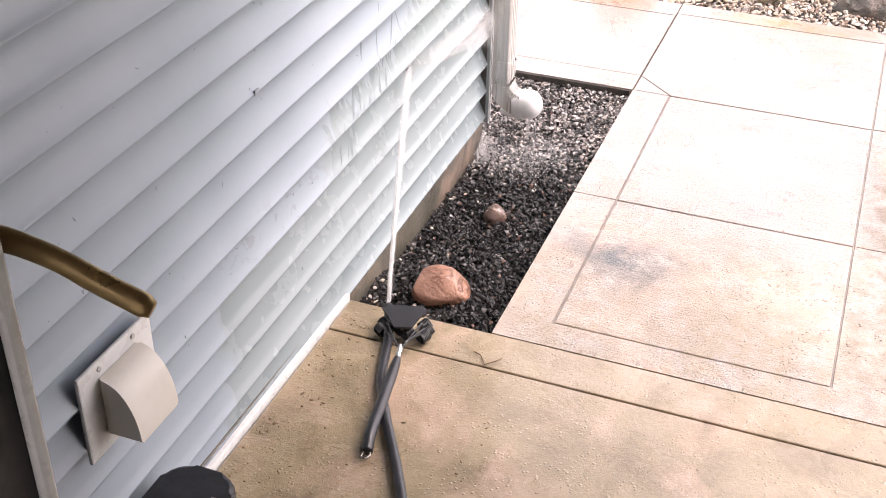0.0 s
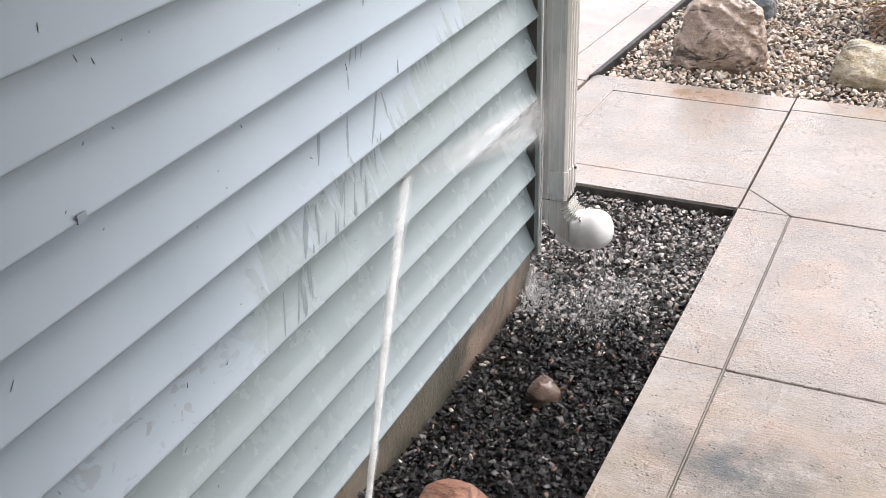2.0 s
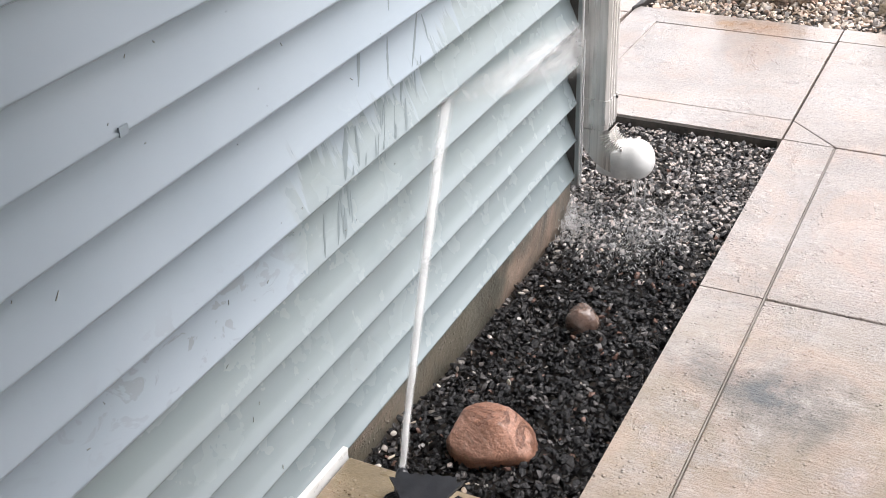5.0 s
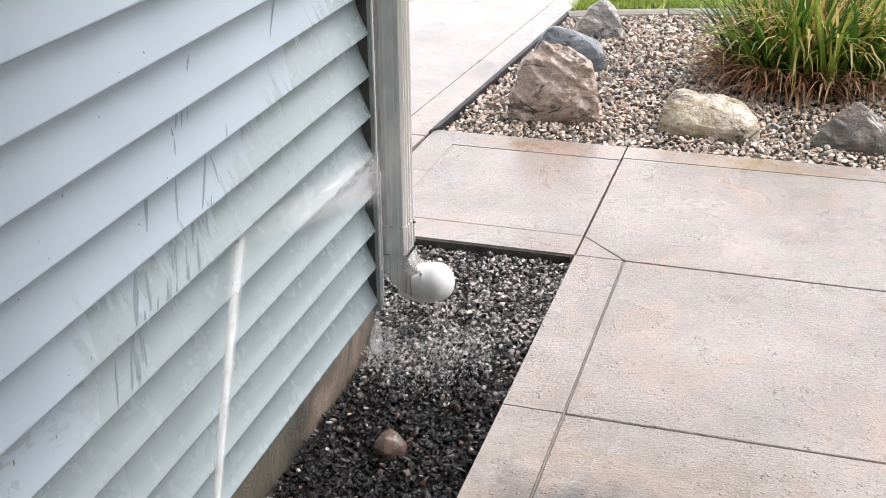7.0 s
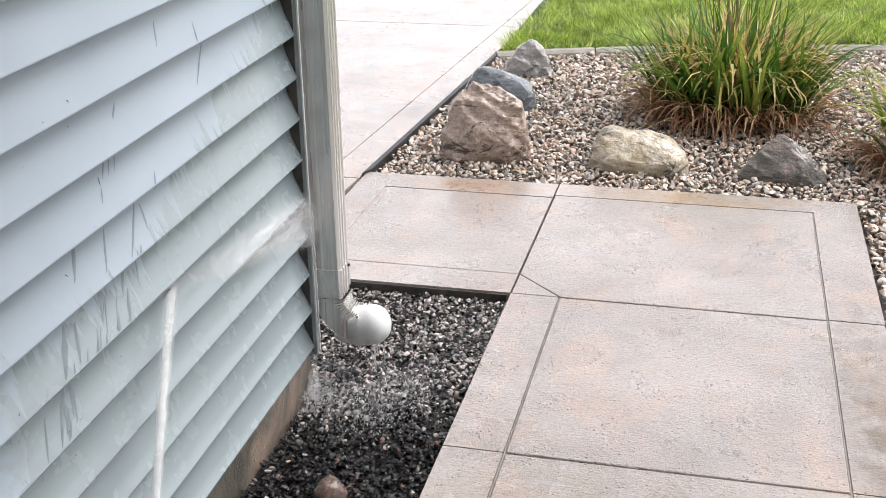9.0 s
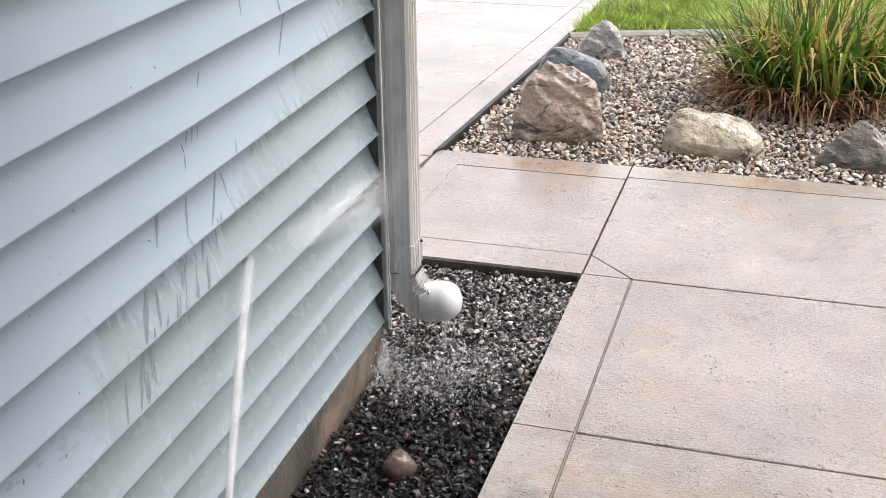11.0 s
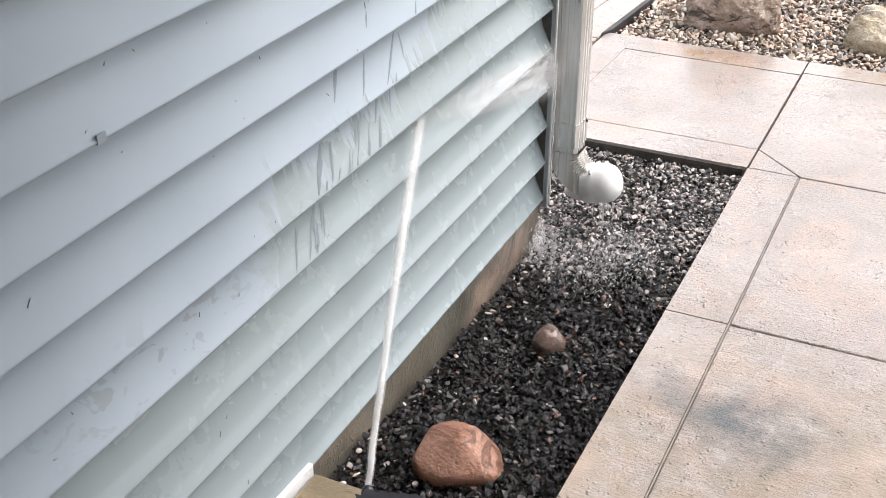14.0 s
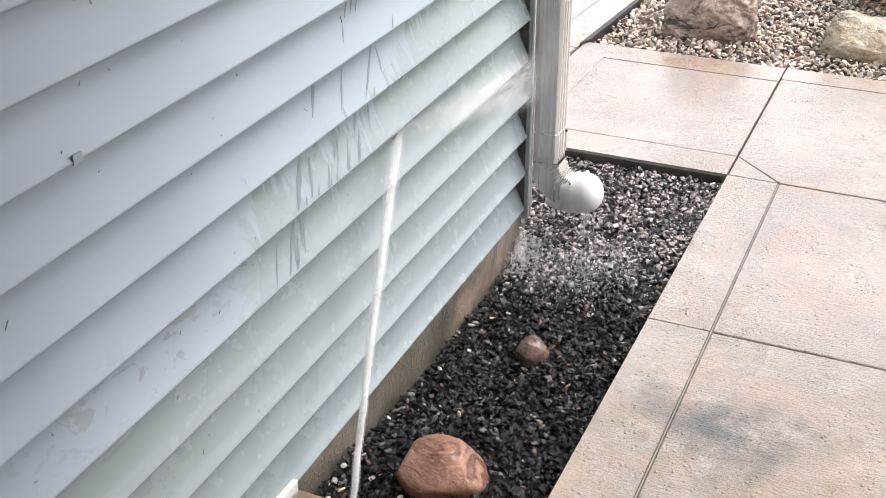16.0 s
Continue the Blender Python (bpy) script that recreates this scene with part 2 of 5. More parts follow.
def water_material(name, cover, scale, stretch, white=0.85, top=None):
    """Broken, air-filled water: white where it froths, clear elsewhere."""
    k = Mat(name, 0.12)
    k.color((white, white, white))
    k.b.inputs["Transmission Weight"].default_value = 0.25
    k.b.inputs["IOR"].default_value = 1.2
    clear = k.n.new("ShaderNodeBsdfTransparent")
    s = k.n.new("ShaderNodeMixShader")
    m = k.ramp(k.noise(scale, 6, 0.7, k.pos(stretch), 0.8), [(cover[0], 0.0), (cover[1], cover[2])])
    if top:
        # breaks up into spray towards its head
        m = k.math("MULTIPLY", m, k.ramp(k.axis(2), [(top - 0.16, 1.0), (top - 0.03, 0.62), (top, 0.12)]))
    k.l.new(m, s.inputs[0])
    k.l.new(clear.outputs[0], s.inputs[1])
    k.l.new(k.b.outputs[0], s.inputs[2])
    k.l.new(s.outputs[0], k.n["Material Output"].inputs[0])
    return k.m


def spray_material(name, cover, stretch, white):
    """Spray driven along the wall: densest on its axis from the jet's foot to the corner, thinning out to both sides."""
    k = Mat(name, 0.3)
    k.color((white, white, white))
    along = k.math("SUBTRACT", k.axis(1), 1.97)
    axis = k.math("SUBTRACT", 0.572, k.math("MULTIPLY", along, 0.176))
    off = k.math("ABSOLUTE", k.math("SUBTRACT", k.axis(2), axis))
    half = k.math("ADD", 0.020, k.math("MULTIPLY", along, 0.080))
    body = k.ramp(k.math("SUBTRACT", 1.0, k.math("DIVIDE", off, half)), [(0.0, 0.0), (0.7, 1.0)])
    ends = k.math("MULTIPLY", k.ramp(along, [(0.0, 0.0), (0.25, 0.55), (0.60, 1.0)]), k.ramp(k.math("SUBTRACT", 2.90, k.axis(1)), [(0.0, 0.0), (0.14, 1.0)]))
    torn = k.ramp(k.noise(1.0, 6, 0.68, k.pos(stretch, (0.174, 0, 0)), 0.9), [(cover[0], 0.0), (cover[1], cover[2])])
    clear = k.n.new("ShaderNodeBsdfTransparent")
    s = k.n.new("ShaderNodeMixShader")
    k.l.new(k.math("MULTIPLY", k.math("MULTIPLY", body, ends), torn), s.inputs[0])
    k.l.new(clear.outputs[0], s.inputs[1])
    k.l.new(k.b.outputs[0], s.inputs[2])
    k.l.new(s.outputs[0], k.n["Material Output"].inputs[0])
    return k.m


SIDING = siding_material()
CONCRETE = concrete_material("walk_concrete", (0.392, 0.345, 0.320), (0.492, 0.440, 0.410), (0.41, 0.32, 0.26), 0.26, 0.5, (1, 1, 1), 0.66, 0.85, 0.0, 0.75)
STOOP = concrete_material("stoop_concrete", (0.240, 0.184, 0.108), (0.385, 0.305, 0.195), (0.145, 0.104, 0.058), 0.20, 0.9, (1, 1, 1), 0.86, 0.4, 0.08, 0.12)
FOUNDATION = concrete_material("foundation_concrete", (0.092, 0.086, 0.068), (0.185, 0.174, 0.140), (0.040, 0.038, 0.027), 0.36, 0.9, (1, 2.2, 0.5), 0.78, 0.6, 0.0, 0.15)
GROOVE = plain_material("tooled_groove", (0.19, 0.17, 0.15), (0.31, 0.28, 0.25), 0.5)
FAINT = plain_material("faint_groove", (0.36, 0.325, 0.30), (0.44, 0.40, 0.375), 0.4)
JOINT = plain_material("joint_dirt", (0.018, 0.016, 0.014), (0.04, 0.034, 0.03), 0.7)
SOIL = plain_material("dark_wet_soil", (0.018, 0.016, 0.014), (0.045, 0.036, 0.028), 0.6, 0, 30, 0.5)
TRIM = plain_material("white_trim", (0.66, 0.67, 0.66), (0.78, 0.79, 0.78), 0.3)
POCKET = plain_material("shade_toned_channel", (0.045, 0.042, 0.038), (0.11, 0.10, 0.09), 0.6)
# dark board colour for the unseen roof and walls that hold back light
SHADE_BOARD = plain_material("shade_casting_board", (0.17, 0.155, 0.135), (0.24, 0.22, 0.195), 0.6)
POST = plain_material("corner_post_vinyl", (0.42, 0.46, 0.47), (0.50, 0.54, 0.55), 0.35)
SPOUT = spout_material()
PVC = plain_material("white_pvc", (0.64, 0.645, 0.635), (0.74, 0.74, 0.73), 0.28, 0, 8, 0.03)
GREY_STONE = stone_material("grey_pink_chips", [(0.0, (0.035, 0.035, 0.037)), (0.16, (0.11, 0.107, 0.106)), (0.36, (0.25, 0.235, 0.228)), (0.60, (0.42, 0.385, 0.365)), (0.84, (0.62, 0.53, 0.49))], 0.34, 60, 0.4, 0.5)
BLACK_STONE = stone_material("black_crushed_stone", [(0.0, (0.002, 0.002, 0.003)), (0.36, (0.005, 0.005, 0.006)), (0.60, (0.010, 0.010, 0.011)), (0.75, (0.030, 0.029, 0.030)), (0.88, (0.080, 0.076, 0.076)), (0.955, (0.14, 0.13, 0.128)), (0.98, (0.17, 0.10, 0.08))], 0.24, 90, 1.0, 0.36)
RIVER_STONE = stone_material("river_pebbles", [(0.0, (0.50, 0.385, 0.30)), (0.16, (0.66, 0.57, 0.475)), (0.32, (0.26, 0.225, 0.20)), (0.45, (0.56, 0.40, 0.315)), (0.57, (0.74, 0.665, 0.575)), (0.70, (0.11, 0.098, 0.088)), (0.80, (0.44, 0.40, 0.365)), (0.91, (0.34, 0.265, 0.20))], 0.42, 45, 0.4)
PINK_ROCK = boulder_material("pink_granite", (0.30, 0.13, 0.075), (0.40, 0.19, 0.12), (0.48, 0.265, 0.19), (0.27, 0.115, 0.066), 0.34, 0.45)
BROWN_ROCK = boulder_material("brown_gneiss", (0.15, 0.095, 0.06), (0.40, 0.29, 0.215), (0.66, 0.52, 0.45), (0.04, 0.028, 0.02))
SLATE_ROCK = boulder_material("blue_grey_basalt", (0.055, 0.065, 0.075), (0.095, 0.11, 0.125), (0.15, 0.17, 0.185), (0.03, 0.033, 0.036), 0.16)
SMALL_ROCK = boulder_material("wet_brown_cobble", (0.075, 0.042, 0.030), (0.125, 0.072, 0.052), (0.18, 0.108, 0.080), (0.04, 0.024, 0.018), 0.25)
GREY_ROCK = boulder_material("grey_granite", (0.20, 0.19, 0.18), (0.36, 0.34, 0.325), (0.52, 0.49, 0.465), (0.06, 0.06, 0.055))
YELLOW_ROCK = boulder_material("yellow_limestone", (0.20, 0.14, 0.06), (0.44, 0.355, 0.22), (0.78, 0.71, 0.61), (0.08, 0.06, 0.03))
DARK_ROCK = boulder_material("dark_grey_stone_with_pink_top", (0.058, 0.060, 0.050), (0.11, 0.112, 0.094), (0.24, 0.19, 0.16), (0.028, 0.029, 0.025))
GRASS = blade_material("lawn_grass", [(0.0, (0.10, 0.19, 0.028)), (0.45, (0.30, 0.44, 0.06)), (0.8, (0.52, 0.60, 0.14)), (1.0, (0.68, 0.66, 0.28))], 0.9)
LEAF = blade_material("daylily_leaf", [(0.0, (0.035, 0.10, 0.014)), (0.4, (0.10, 0.21, 0.032)), (0.75, (0.27, 0.37, 0.06)), (1.0, (0.52, 0.50, 0.13))])
DRY_LEAF = blade_material("dry_daylily_leaf", [(0.0, (0.16, 0.07, 0.04)), (0.5, (0.38, 0.20, 0.11)), (1.0, (0.66, 0.47, 0.28))])
LAWN_SOIL = plain_material("turf_base", (0.02, 0.04, 0.008), (0.05, 0.085, 0.016), 0.9, 0, 40, 0.6)
RUBBER = plain_material("black_rubber", (0.012, 0.013, 0.016), (0.028, 0.030, 0.036), 0.38, 0, 30, 0.1)
STEEL = plain_material("brushed_steel", (0.45, 0.45, 0.44), (0.6, 0.6, 0.58), 0.28, 1.0)
WIRE = plain_material("dark_wire", (0.018, 0.018, 0.019), (0.05, 0.05, 0.052), 0.32, 0.5)
BRASS = plain_material("antique_brass", (0.27, 0.18, 0.075), (0.42, 0.30, 0.145), 0.34, 0.6, 20)
DOOR_BROWN = plain_material("dark_brown_door", (0.035, 0.026, 0.022), (0.06, 0.045, 0.038), 0.4)
VENT_CREAM = plain_material("cream_vent_plastic", (0.66, 0.62, 0.55), (0.76, 0.72, 0.65), 0.4, 0, 6, 0.05)
LITTER = plain_material("leaf_litter", (0.10, 0.065, 0.035), (0.26, 0.18, 0.10), 0.7)
DEBRIS = plain_material("grass_clippings", (0.13, 0.14, 0.13), (0.22, 0.23, 0.21), 0.7)
KERB = plain_material("weathered_kerb_concrete", (0.22, 0.20, 0.165), (0.36, 0.335, 0.29), 0.5)
TIPS = blade_material("yellowed_leaf", [(0.0, (0.52, 0.40, 0.11)), (0.5, (0.66, 0.52, 0.18)), (1.0, (0.74, 0.64, 0.34))])
EDGING = plain_material("black_edging", (0.02, 0.02, 0.02), (0.045, 0.04, 0.04), 0.5)
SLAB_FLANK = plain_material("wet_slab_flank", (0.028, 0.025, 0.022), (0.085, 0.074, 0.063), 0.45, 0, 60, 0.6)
JET = water_material("frothy_water_jet", (0.05, 0.75, 0.84), 9, (1, 1, 0.35), 0.9, 0.585)
MIST = water_material("water_veil", (0.0, 1.0, 0.34), 9, (1, 1, 0.35), 0.92, 0.60)
POOL = water_material("churned_water", (0.46, 0.80, 0.32), 1.0, (80, 50, 40), 0.8)
FILM = spray_material("water_film", (0.26, 0.78, 0.62), (10, 5, 20), 0.95)
WISP = spray_material("water_wisps", (0.42, 0.84, 0.70), (14, 5, 30), 0.97)
FALL = water_material("falling_water", (0.36, 0.72, 0.55), 1.0, (26, 26, 9), 0.9)
WET_RUN = plain_material("wet_siding_run", (0.150, 0.184, 0.196), (0.180, 0.216, 0.228), 0.5, 0, 40, 0.02, 0.25)
DROP = water_material("water_drops", (0.0, 0.3, 0.38), 40, (1, 1, 1), 0.9)

STALK = plain_material("dry_stalk", (0.10, 0.08, 0.025), (0.24, 0.22, 0.07), 0.6)


# ---------------------------------------------------------------- mesh helpers
def mesh_of(bm, name, material, smooth=False):
    me = bpy.data.meshes.new(name)
    bmesh.ops.recalc_face_normals(bm, faces=bm.faces)
    bm.to_mesh(me)
    bm.free()
    me.materials.append(material)
    if smooth:
        me.shade_smooth()
    return me


def part(name, bm, material, parent=None, label="", smooth=False):
    ob = new(name, mesh_of(bm, name, material, smooth))
    if parent:
        ob.parent = parent
    if label:
        ob["label"] = label
    return ob


def thing(name, label, category, group="", kind="", place=(0, 0, 0)):
    ob = new(name)
    ob.location = place
    ob.empty_display_size = 0.05
    return tagged(ob, label, category, group, kind)


def add_prism(bm, poly, z0, z1, bevel=0.0):
    low = [bm.verts.new((x, y, z0)) for x, y in poly]
    top = [bm.verts.new((x, y, z1)) for x, y in poly]
    n = len(poly)
    bm.faces.new(low[::-1])
    face = bm.faces.new(top)
    for k in range(n):
        bm.faces.new((low[k], low[(k + 1) % n], top[(k + 1) % n], top[k]))
    if bevel:
        bmesh.ops.bevel(bm, geom=list(face.edges), offset=bevel, segments=2, affect="EDGES", profile=0.5)
    return bm


def add_box(bm, x0, x1, y0, y1, z0, z1, bevel=0.0):
    n = len(bm.verts)
    add_prism(bm, [(x0, y0), (x1, y0), (x1, y1), (x0, y1)], z0, z1)
    if bevel:
        bm.verts.ensure_lookup_table()
        fresh = set(bm.verts[n:])
        edges = [e for e in bm.edges if e.verts[0] in fresh and e.verts[1] in fresh]
        bmesh.ops.bevel(bm, geom=edges, offset=bevel, segments=2, affect="EDGES", profile=0.5)
    return bm


def box(*a, bevel=0.0):
    return add_box(bmesh.new(), *a, bevel=bevel)


def add_tube(bm, points, radii, sides=10, flat=1.0, caps=True):
    """A tube along points; flat squeezes its second axis."""
    rings = []
    pts = [Vector(p) for p in points]
    up = Vector((0, 0, 1))
    for k, p in enumerate(pts):
        d = (pts[min(k + 1, len(pts) - 1)] - pts[max(k - 1, 0)]).normalized()
        a = d.cross(up if abs(d.z) < 0.95 else Vector((0, 1, 0))).normalized()
        b = a.cross(d)
        r = radii[k] if isinstance(radii, (list, tuple)) else radii
        rings.append([bm.verts.new(p + a * r * math.cos(2 * math.pi * s / sides) + b * r * flat * math.sin(2 * math.pi * s / sides)) for s in range(sides)])
    for u, v in zip(rings, rings[1:]):
        for s in range(sides):
            bm.faces.new((u[s], u[(s + 1) % sides], v[(s + 1) % sides], v[s]))
    if caps:
        bm.faces.new(rings[0][::-1])
        bm.faces.new(rings[-1])
    return bm


def spline(points, n):
    """A smooth line of n + 1 points through the given ones."""
    p = [Vector(points[0])] + [Vector(q) for q in points] + [Vector(points[-1])]
    out = []
    for k in range(n + 1):
        u = k / n * (len(points) - 1)
        i = min(int(u), len(points) - 2)
        f = u - i
        a, b, c, d = p[i:i + 4]
        out.append(0.5 * (2 * b + (c - a) * f + (2 * a - 5 * b + 4 * c - d) * f * f + (3 * b - a - 3 * c + d) * f ** 3))
    return out


def rock_mesh(name, size, material, seed, rough=0.22, detail=4, top=0.0, lean=0.0, fine=0.04, breaks=7):
    """A weathered boulder: a ball pressed out by coarse and fine noise, cut by a few flat breaks."""
    bm = bmesh.new()
    bmesh.ops.create_icosphere(bm, subdivisions=detail, radius=1)
    rng = random.Random(seed)
    cuts = []
    for _ in range(breaks):
        d = Vector((rng.uniform(-1, 1), rng.uniform(-1, 1), rng.uniform(-0.4, 1))).normalized()
        cuts.append((d, rng.uniform(0.66, 0.9)))
    off = Vector((seed * 3.1, seed * 1.7, seed * 0.9))
    for v in bm.verts:
        p = v.co.copy()
        p *= 1 + rough * noise.noise(p * 1.3 + off) + fine * noise.noise(p * 4 + off) + fine * 0.5 * noise.noise(p * 9 + off)
        for d, k in cuts:
            over = p.dot(d) - k
            if over > 0:
                p -= d * over * 0.85
        if top and p.z > top:
            p.z = top + (p.z - top) * 0.25
        p.x += lean * p.z
        v.co = Vector((p.x * size[0], p.y * size[1], p.z * size[2]))
    return mesh_of(bm, name, material, True)


def chip_shapes(count, seed, material, rounded):
    """Some small stones to share: angular chips or rounded pebbles, about 1 across."""
    rng = random.Random(seed)
    shapes = []
    for _ in range(count):
        bm = bmesh.new()
        if rounded:
            a, c, e = rng.uniform(0.50, 0.66), rng.uniform(0.36, 0.50), rng.uniform(0.17, 0.28)
            for _ in range(19):
                d = Vector((rng.gauss(0, 1), rng.gauss(0, 1), rng.gauss(0, 1))).normalized()
                bm.verts.new((d.x * a * rng.uniform(0.9, 1.06), d.y * c * rng.uniform(0.9, 1.06), d.z * e * rng.uniform(0.9, 1.06)))
            r = bmesh.ops.convex_hull(bm, input=bm.verts)
            bmesh.ops.delete(bm, geom=[g for g in r["geom_interior"] if isinstance(g, bmesh.types.BMVert)], context="VERTS")
        else:
            for _ in range(15):
                d = Vector((rng.gauss(0, 1), rng.gauss(0, 1), rng.gauss(0, 1))).normalized()
                bm.verts.new((d.x * rng.uniform(0.44, 0.70), d.y * rng.uniform(0.32, 0.54), d.z * rng.uniform(0.14, 0.28)))
            r = bmesh.ops.convex_hull(bm, input=bm.verts)
            bmesh.ops.delete(bm, geom=[g for g in r["geom_interior"] if isinstance(g, bmesh.types.BMVert)], context="VERTS")
        shapes.append(mesh_of(bm, "stone", material, False))
    return shapes


def scatter(shapes, poses, material, name, parent):
    """Many stones joined into one mesh."""
    data = []
    for me in shapes:
        v = np.empty(len(me.vertices) * 3)
        me.vertices.foreach_get("co", v)
        data.append((v.reshape(-1, 3), [tuple(p.vertices) for p in me.polygons]))
    verts, faces, n = [], [], 0
    for k, m in poses:
        v, f = data[k]
        a = np.array(m)
        verts.append(v @ a[:3, :3].T + a[:3, 3])
        faces += [tuple(i + n for i in q) for q in f]
        n += len(v)
    me = bpy.data.meshes.new(name)
    me.from_pydata(np.concatenate(verts).tolist(), [], faces)
    me.materials.append(material)
    if shapes[0].polygons[0].use_smooth:
        me.shade_smooth()
    ob = new(name, me)
    ob.parent = parent
    return tagged(ob, kind="stuff")


# ---------------------------------------------------------------- the plan, in metres
CORNER = 2.806               # where the sided wall ends
COURSE = 0.1118              # height of a siding course
FOOT, TILT = -0.0273, 0.0200  # foot of the first course and the fall of the courses along the wall
SILL = 0.0150                # underside of the first course
BED_X, BED_NEAR, BED_FAR = 0.466, 1.515, 3.346
GROOVE_X, GROOVE_R, WALK_R = 0.6235, 1.436, 1.600
BOX_Y, JOINT_Y, WALK_Y, FAR_GROOVE = 1.634, 2.4225, 4.415, 4.281
LEFT = -0.340
SLAB_GROOVE = 1.3555


def drive_edge(y):
    return -0.346 + 0.051 * (y - 4.33)


def bed_height(x, y):
    k = min(max((y - 1.45) / 0.5, 0.55), 1) * min(max((3.30 - y) / 0.5, 0), 1)
    return -0.030 - 0.072 * k * (1 - min(max(x / 0.40, 0), 1))


# ---------------------------------------------------------------- ground
bm = bmesh.new()
bmesh.ops.create_grid(bm, x_segments=30, y_segments=30, size=200)
for v in bm.verts:
    v.co.z = -0.16
tagged(part("ground", bm, LAWN_SOIL), "dark wet soil and turf running off all round", "ground", kind="structure")


def rect(x0, x1, y0, y1, g=0.003):
    return [(x0 + g, y0 + g), (x1 - g, y0 + g), (x1 - g, y1 - g), (x0 + g, y1 - g)]


def panel(parent, x0, x1, y0, y1, material=CONCRETE, g=0.003, name="panel"):
    b = bmesh.new()
    add_prism(b, rect(x0, x1, y0, y1, g), -0.12, 0.0, 0.004)
    return part(name, b, material, parent)


def frame_panel(parent, outline, hole_x0, hole_x1, hole_y0, hole_y1):
    """A border round a tooled panel: up to four strips cast in one piece."""
    x0, x1, y0, y1 = outline
    g, t = 0.0022, 0.003
    b = bmesh.new()
    strips = [(x0 + g, hole_x0 - t, y0 + g, y1 - g)] if hole_x0 > x0 else []
    strips += [(hole_x1 + t, x1 - g, y0 + g, y1 - g)] if hole_x1 < x1 else []
    a = hole_x0 - t if hole_x0 > x0 else x0 + g
    c = hole_x1 + t if hole_x1 < x1 else x1 - g
    strips += [(a, c, y0 + g, hole_y0 - t)] if hole_y0 > y0 else []
    strips += [(a, c, hole_y1 + t, y1 - g)] if hole_y1 < y1 else []
    for s in strips:
        add_prism(b, [(s[0], s[2]), (s[1], s[2]), (s[1], s[3]), (s[0], s[3])], -0.12, 0.0)
    part("border", b, CONCRETE, parent)
    b = bmesh.new()
    add_prism(b, [(max(hole_x0, x0) + t, max(hole_y0, y0) + t), (min(hole_x1, x1) - t, max(hole_y0, y0) + t),
                  (min(hole_x1, x1) - t, min(hole_y1, y1) - t), (max(hole_x0, x0) + t, min(hole_y1, y1) - t)], -0.12, 0.0, 0.004)
    part("panel", b, CONCRETE, parent)


walk_way = thing("pavement", "rain-wet pale concrete walk with tooled borders and joints", "walkway", kind="structure")
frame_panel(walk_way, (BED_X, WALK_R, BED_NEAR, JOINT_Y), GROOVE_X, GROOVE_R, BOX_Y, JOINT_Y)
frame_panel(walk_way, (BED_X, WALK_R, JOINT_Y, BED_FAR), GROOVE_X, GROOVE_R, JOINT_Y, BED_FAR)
# far panel with its mitred corner
b = bmesh.new()
t = 0.004
add_prism(b, [(GROOVE_X + t, BED_FAR + t), (GROOVE_R - 0.0032, BED_FAR + t), (GROOVE_R - 0.0032, FAR_GROOVE - 0.003), (BED_X + t, FAR_GROOVE - 0.003), (BED_X + t, BED_FAR + 0.156)], -0.12, 0.0, 0.003)
part("panel", b, CONCRETE, walk_way)
b = bmesh.new()
add_prism(b, [(BED_X + t, BED_FAR + t), (GROOVE_X - t, BED_FAR + t), (BED_X + t, BED_FAR + 0.151)], -0.12, 0.0, 0.002)
part("mitred_corner", b, CONCRETE, walk_way)
b = bmesh.new()
add_prism(b, [(BED_X + t, FAR_GROOVE + 0.002), (GROOVE_R + 0.0032, FAR_GROOVE + 0.002), (GROOVE_R + 0.0032, WALK_Y), (BED_X + t, WALK_Y)], -0.12, 0)
add_prism(b, [(GROOVE_R + 0.0032, BED_FAR + t), (WALK_R, BED_FAR + t), (WALK_R, WALK_Y), (GROOVE_R + 0.0032, WALK_Y)], -0.12, 0)
part("border", b, CONCRETE, walk_way)
frame_panel(walk_way, (LEFT, BED_X, BED_FAR, WALK_Y), -0.212, BED_X, BED_FAR + 0.154, FAR_GROOVE - 0.026)
part("joint_filler", box(LEFT + 0.02, WALK_R - 0.02, BED_FAR + 0.02, WALK_Y - 0.02, -0.13, -0.018), JOINT, walk_way)
part("joint_filler", box(BED_X + 0.02, WALK_R - 0.02, BED_NEAR + 0.02, BED_FAR + 0.02, -0.135, -0.0185), JOINT, walk_way)

for a in ((GROOVE_X - 0.0018, GROOVE_X + 0.0018, BOX_Y, BED_FAR), (GROOVE_R - 0.0025, GROOVE_R + 0.0025, BOX_Y, FAR_GROOVE), (GROOVE_X, GROOVE_R, BOX_Y - 0.0018, BOX_Y + 0.0018),
          (BED_X + 0.004, GROOVE_R, FAR_GROOVE - 0.006, FAR_GROOVE + 0.004), (-0.212, BED_X - 0.003, FAR_GROOVE - 0.030, FAR_GROOVE - 0.022),
          (-0.216, -0.208, BED_FAR + 0.154, FAR_GROOVE - 0.026)):
    part("tooled_groove", box(*a, -0.022, -0.0035), FAINT if a[0] < 0 else GROOVE, walk_way)

stoop = thing("stoop", "brown-stained wet concrete slab at the door", "slab", kind="structure")
panel(stoop, 0.006, 3.4, SLAB_GROOVE, BED_NEAR + 0.002, STOOP)
panel(stoop, 0.006, 3.4, -1.45, SLAB_GROOVE, STOOP)
part("joint_filler", box(0.04, 3.3, -1.3, BED_NEAR - 0.02, -0.13, -0.009), JOINT, stoop)

drive = thing("driveway", "pale wet concrete driveway, bright under the sky", "driveway", kind="structure")


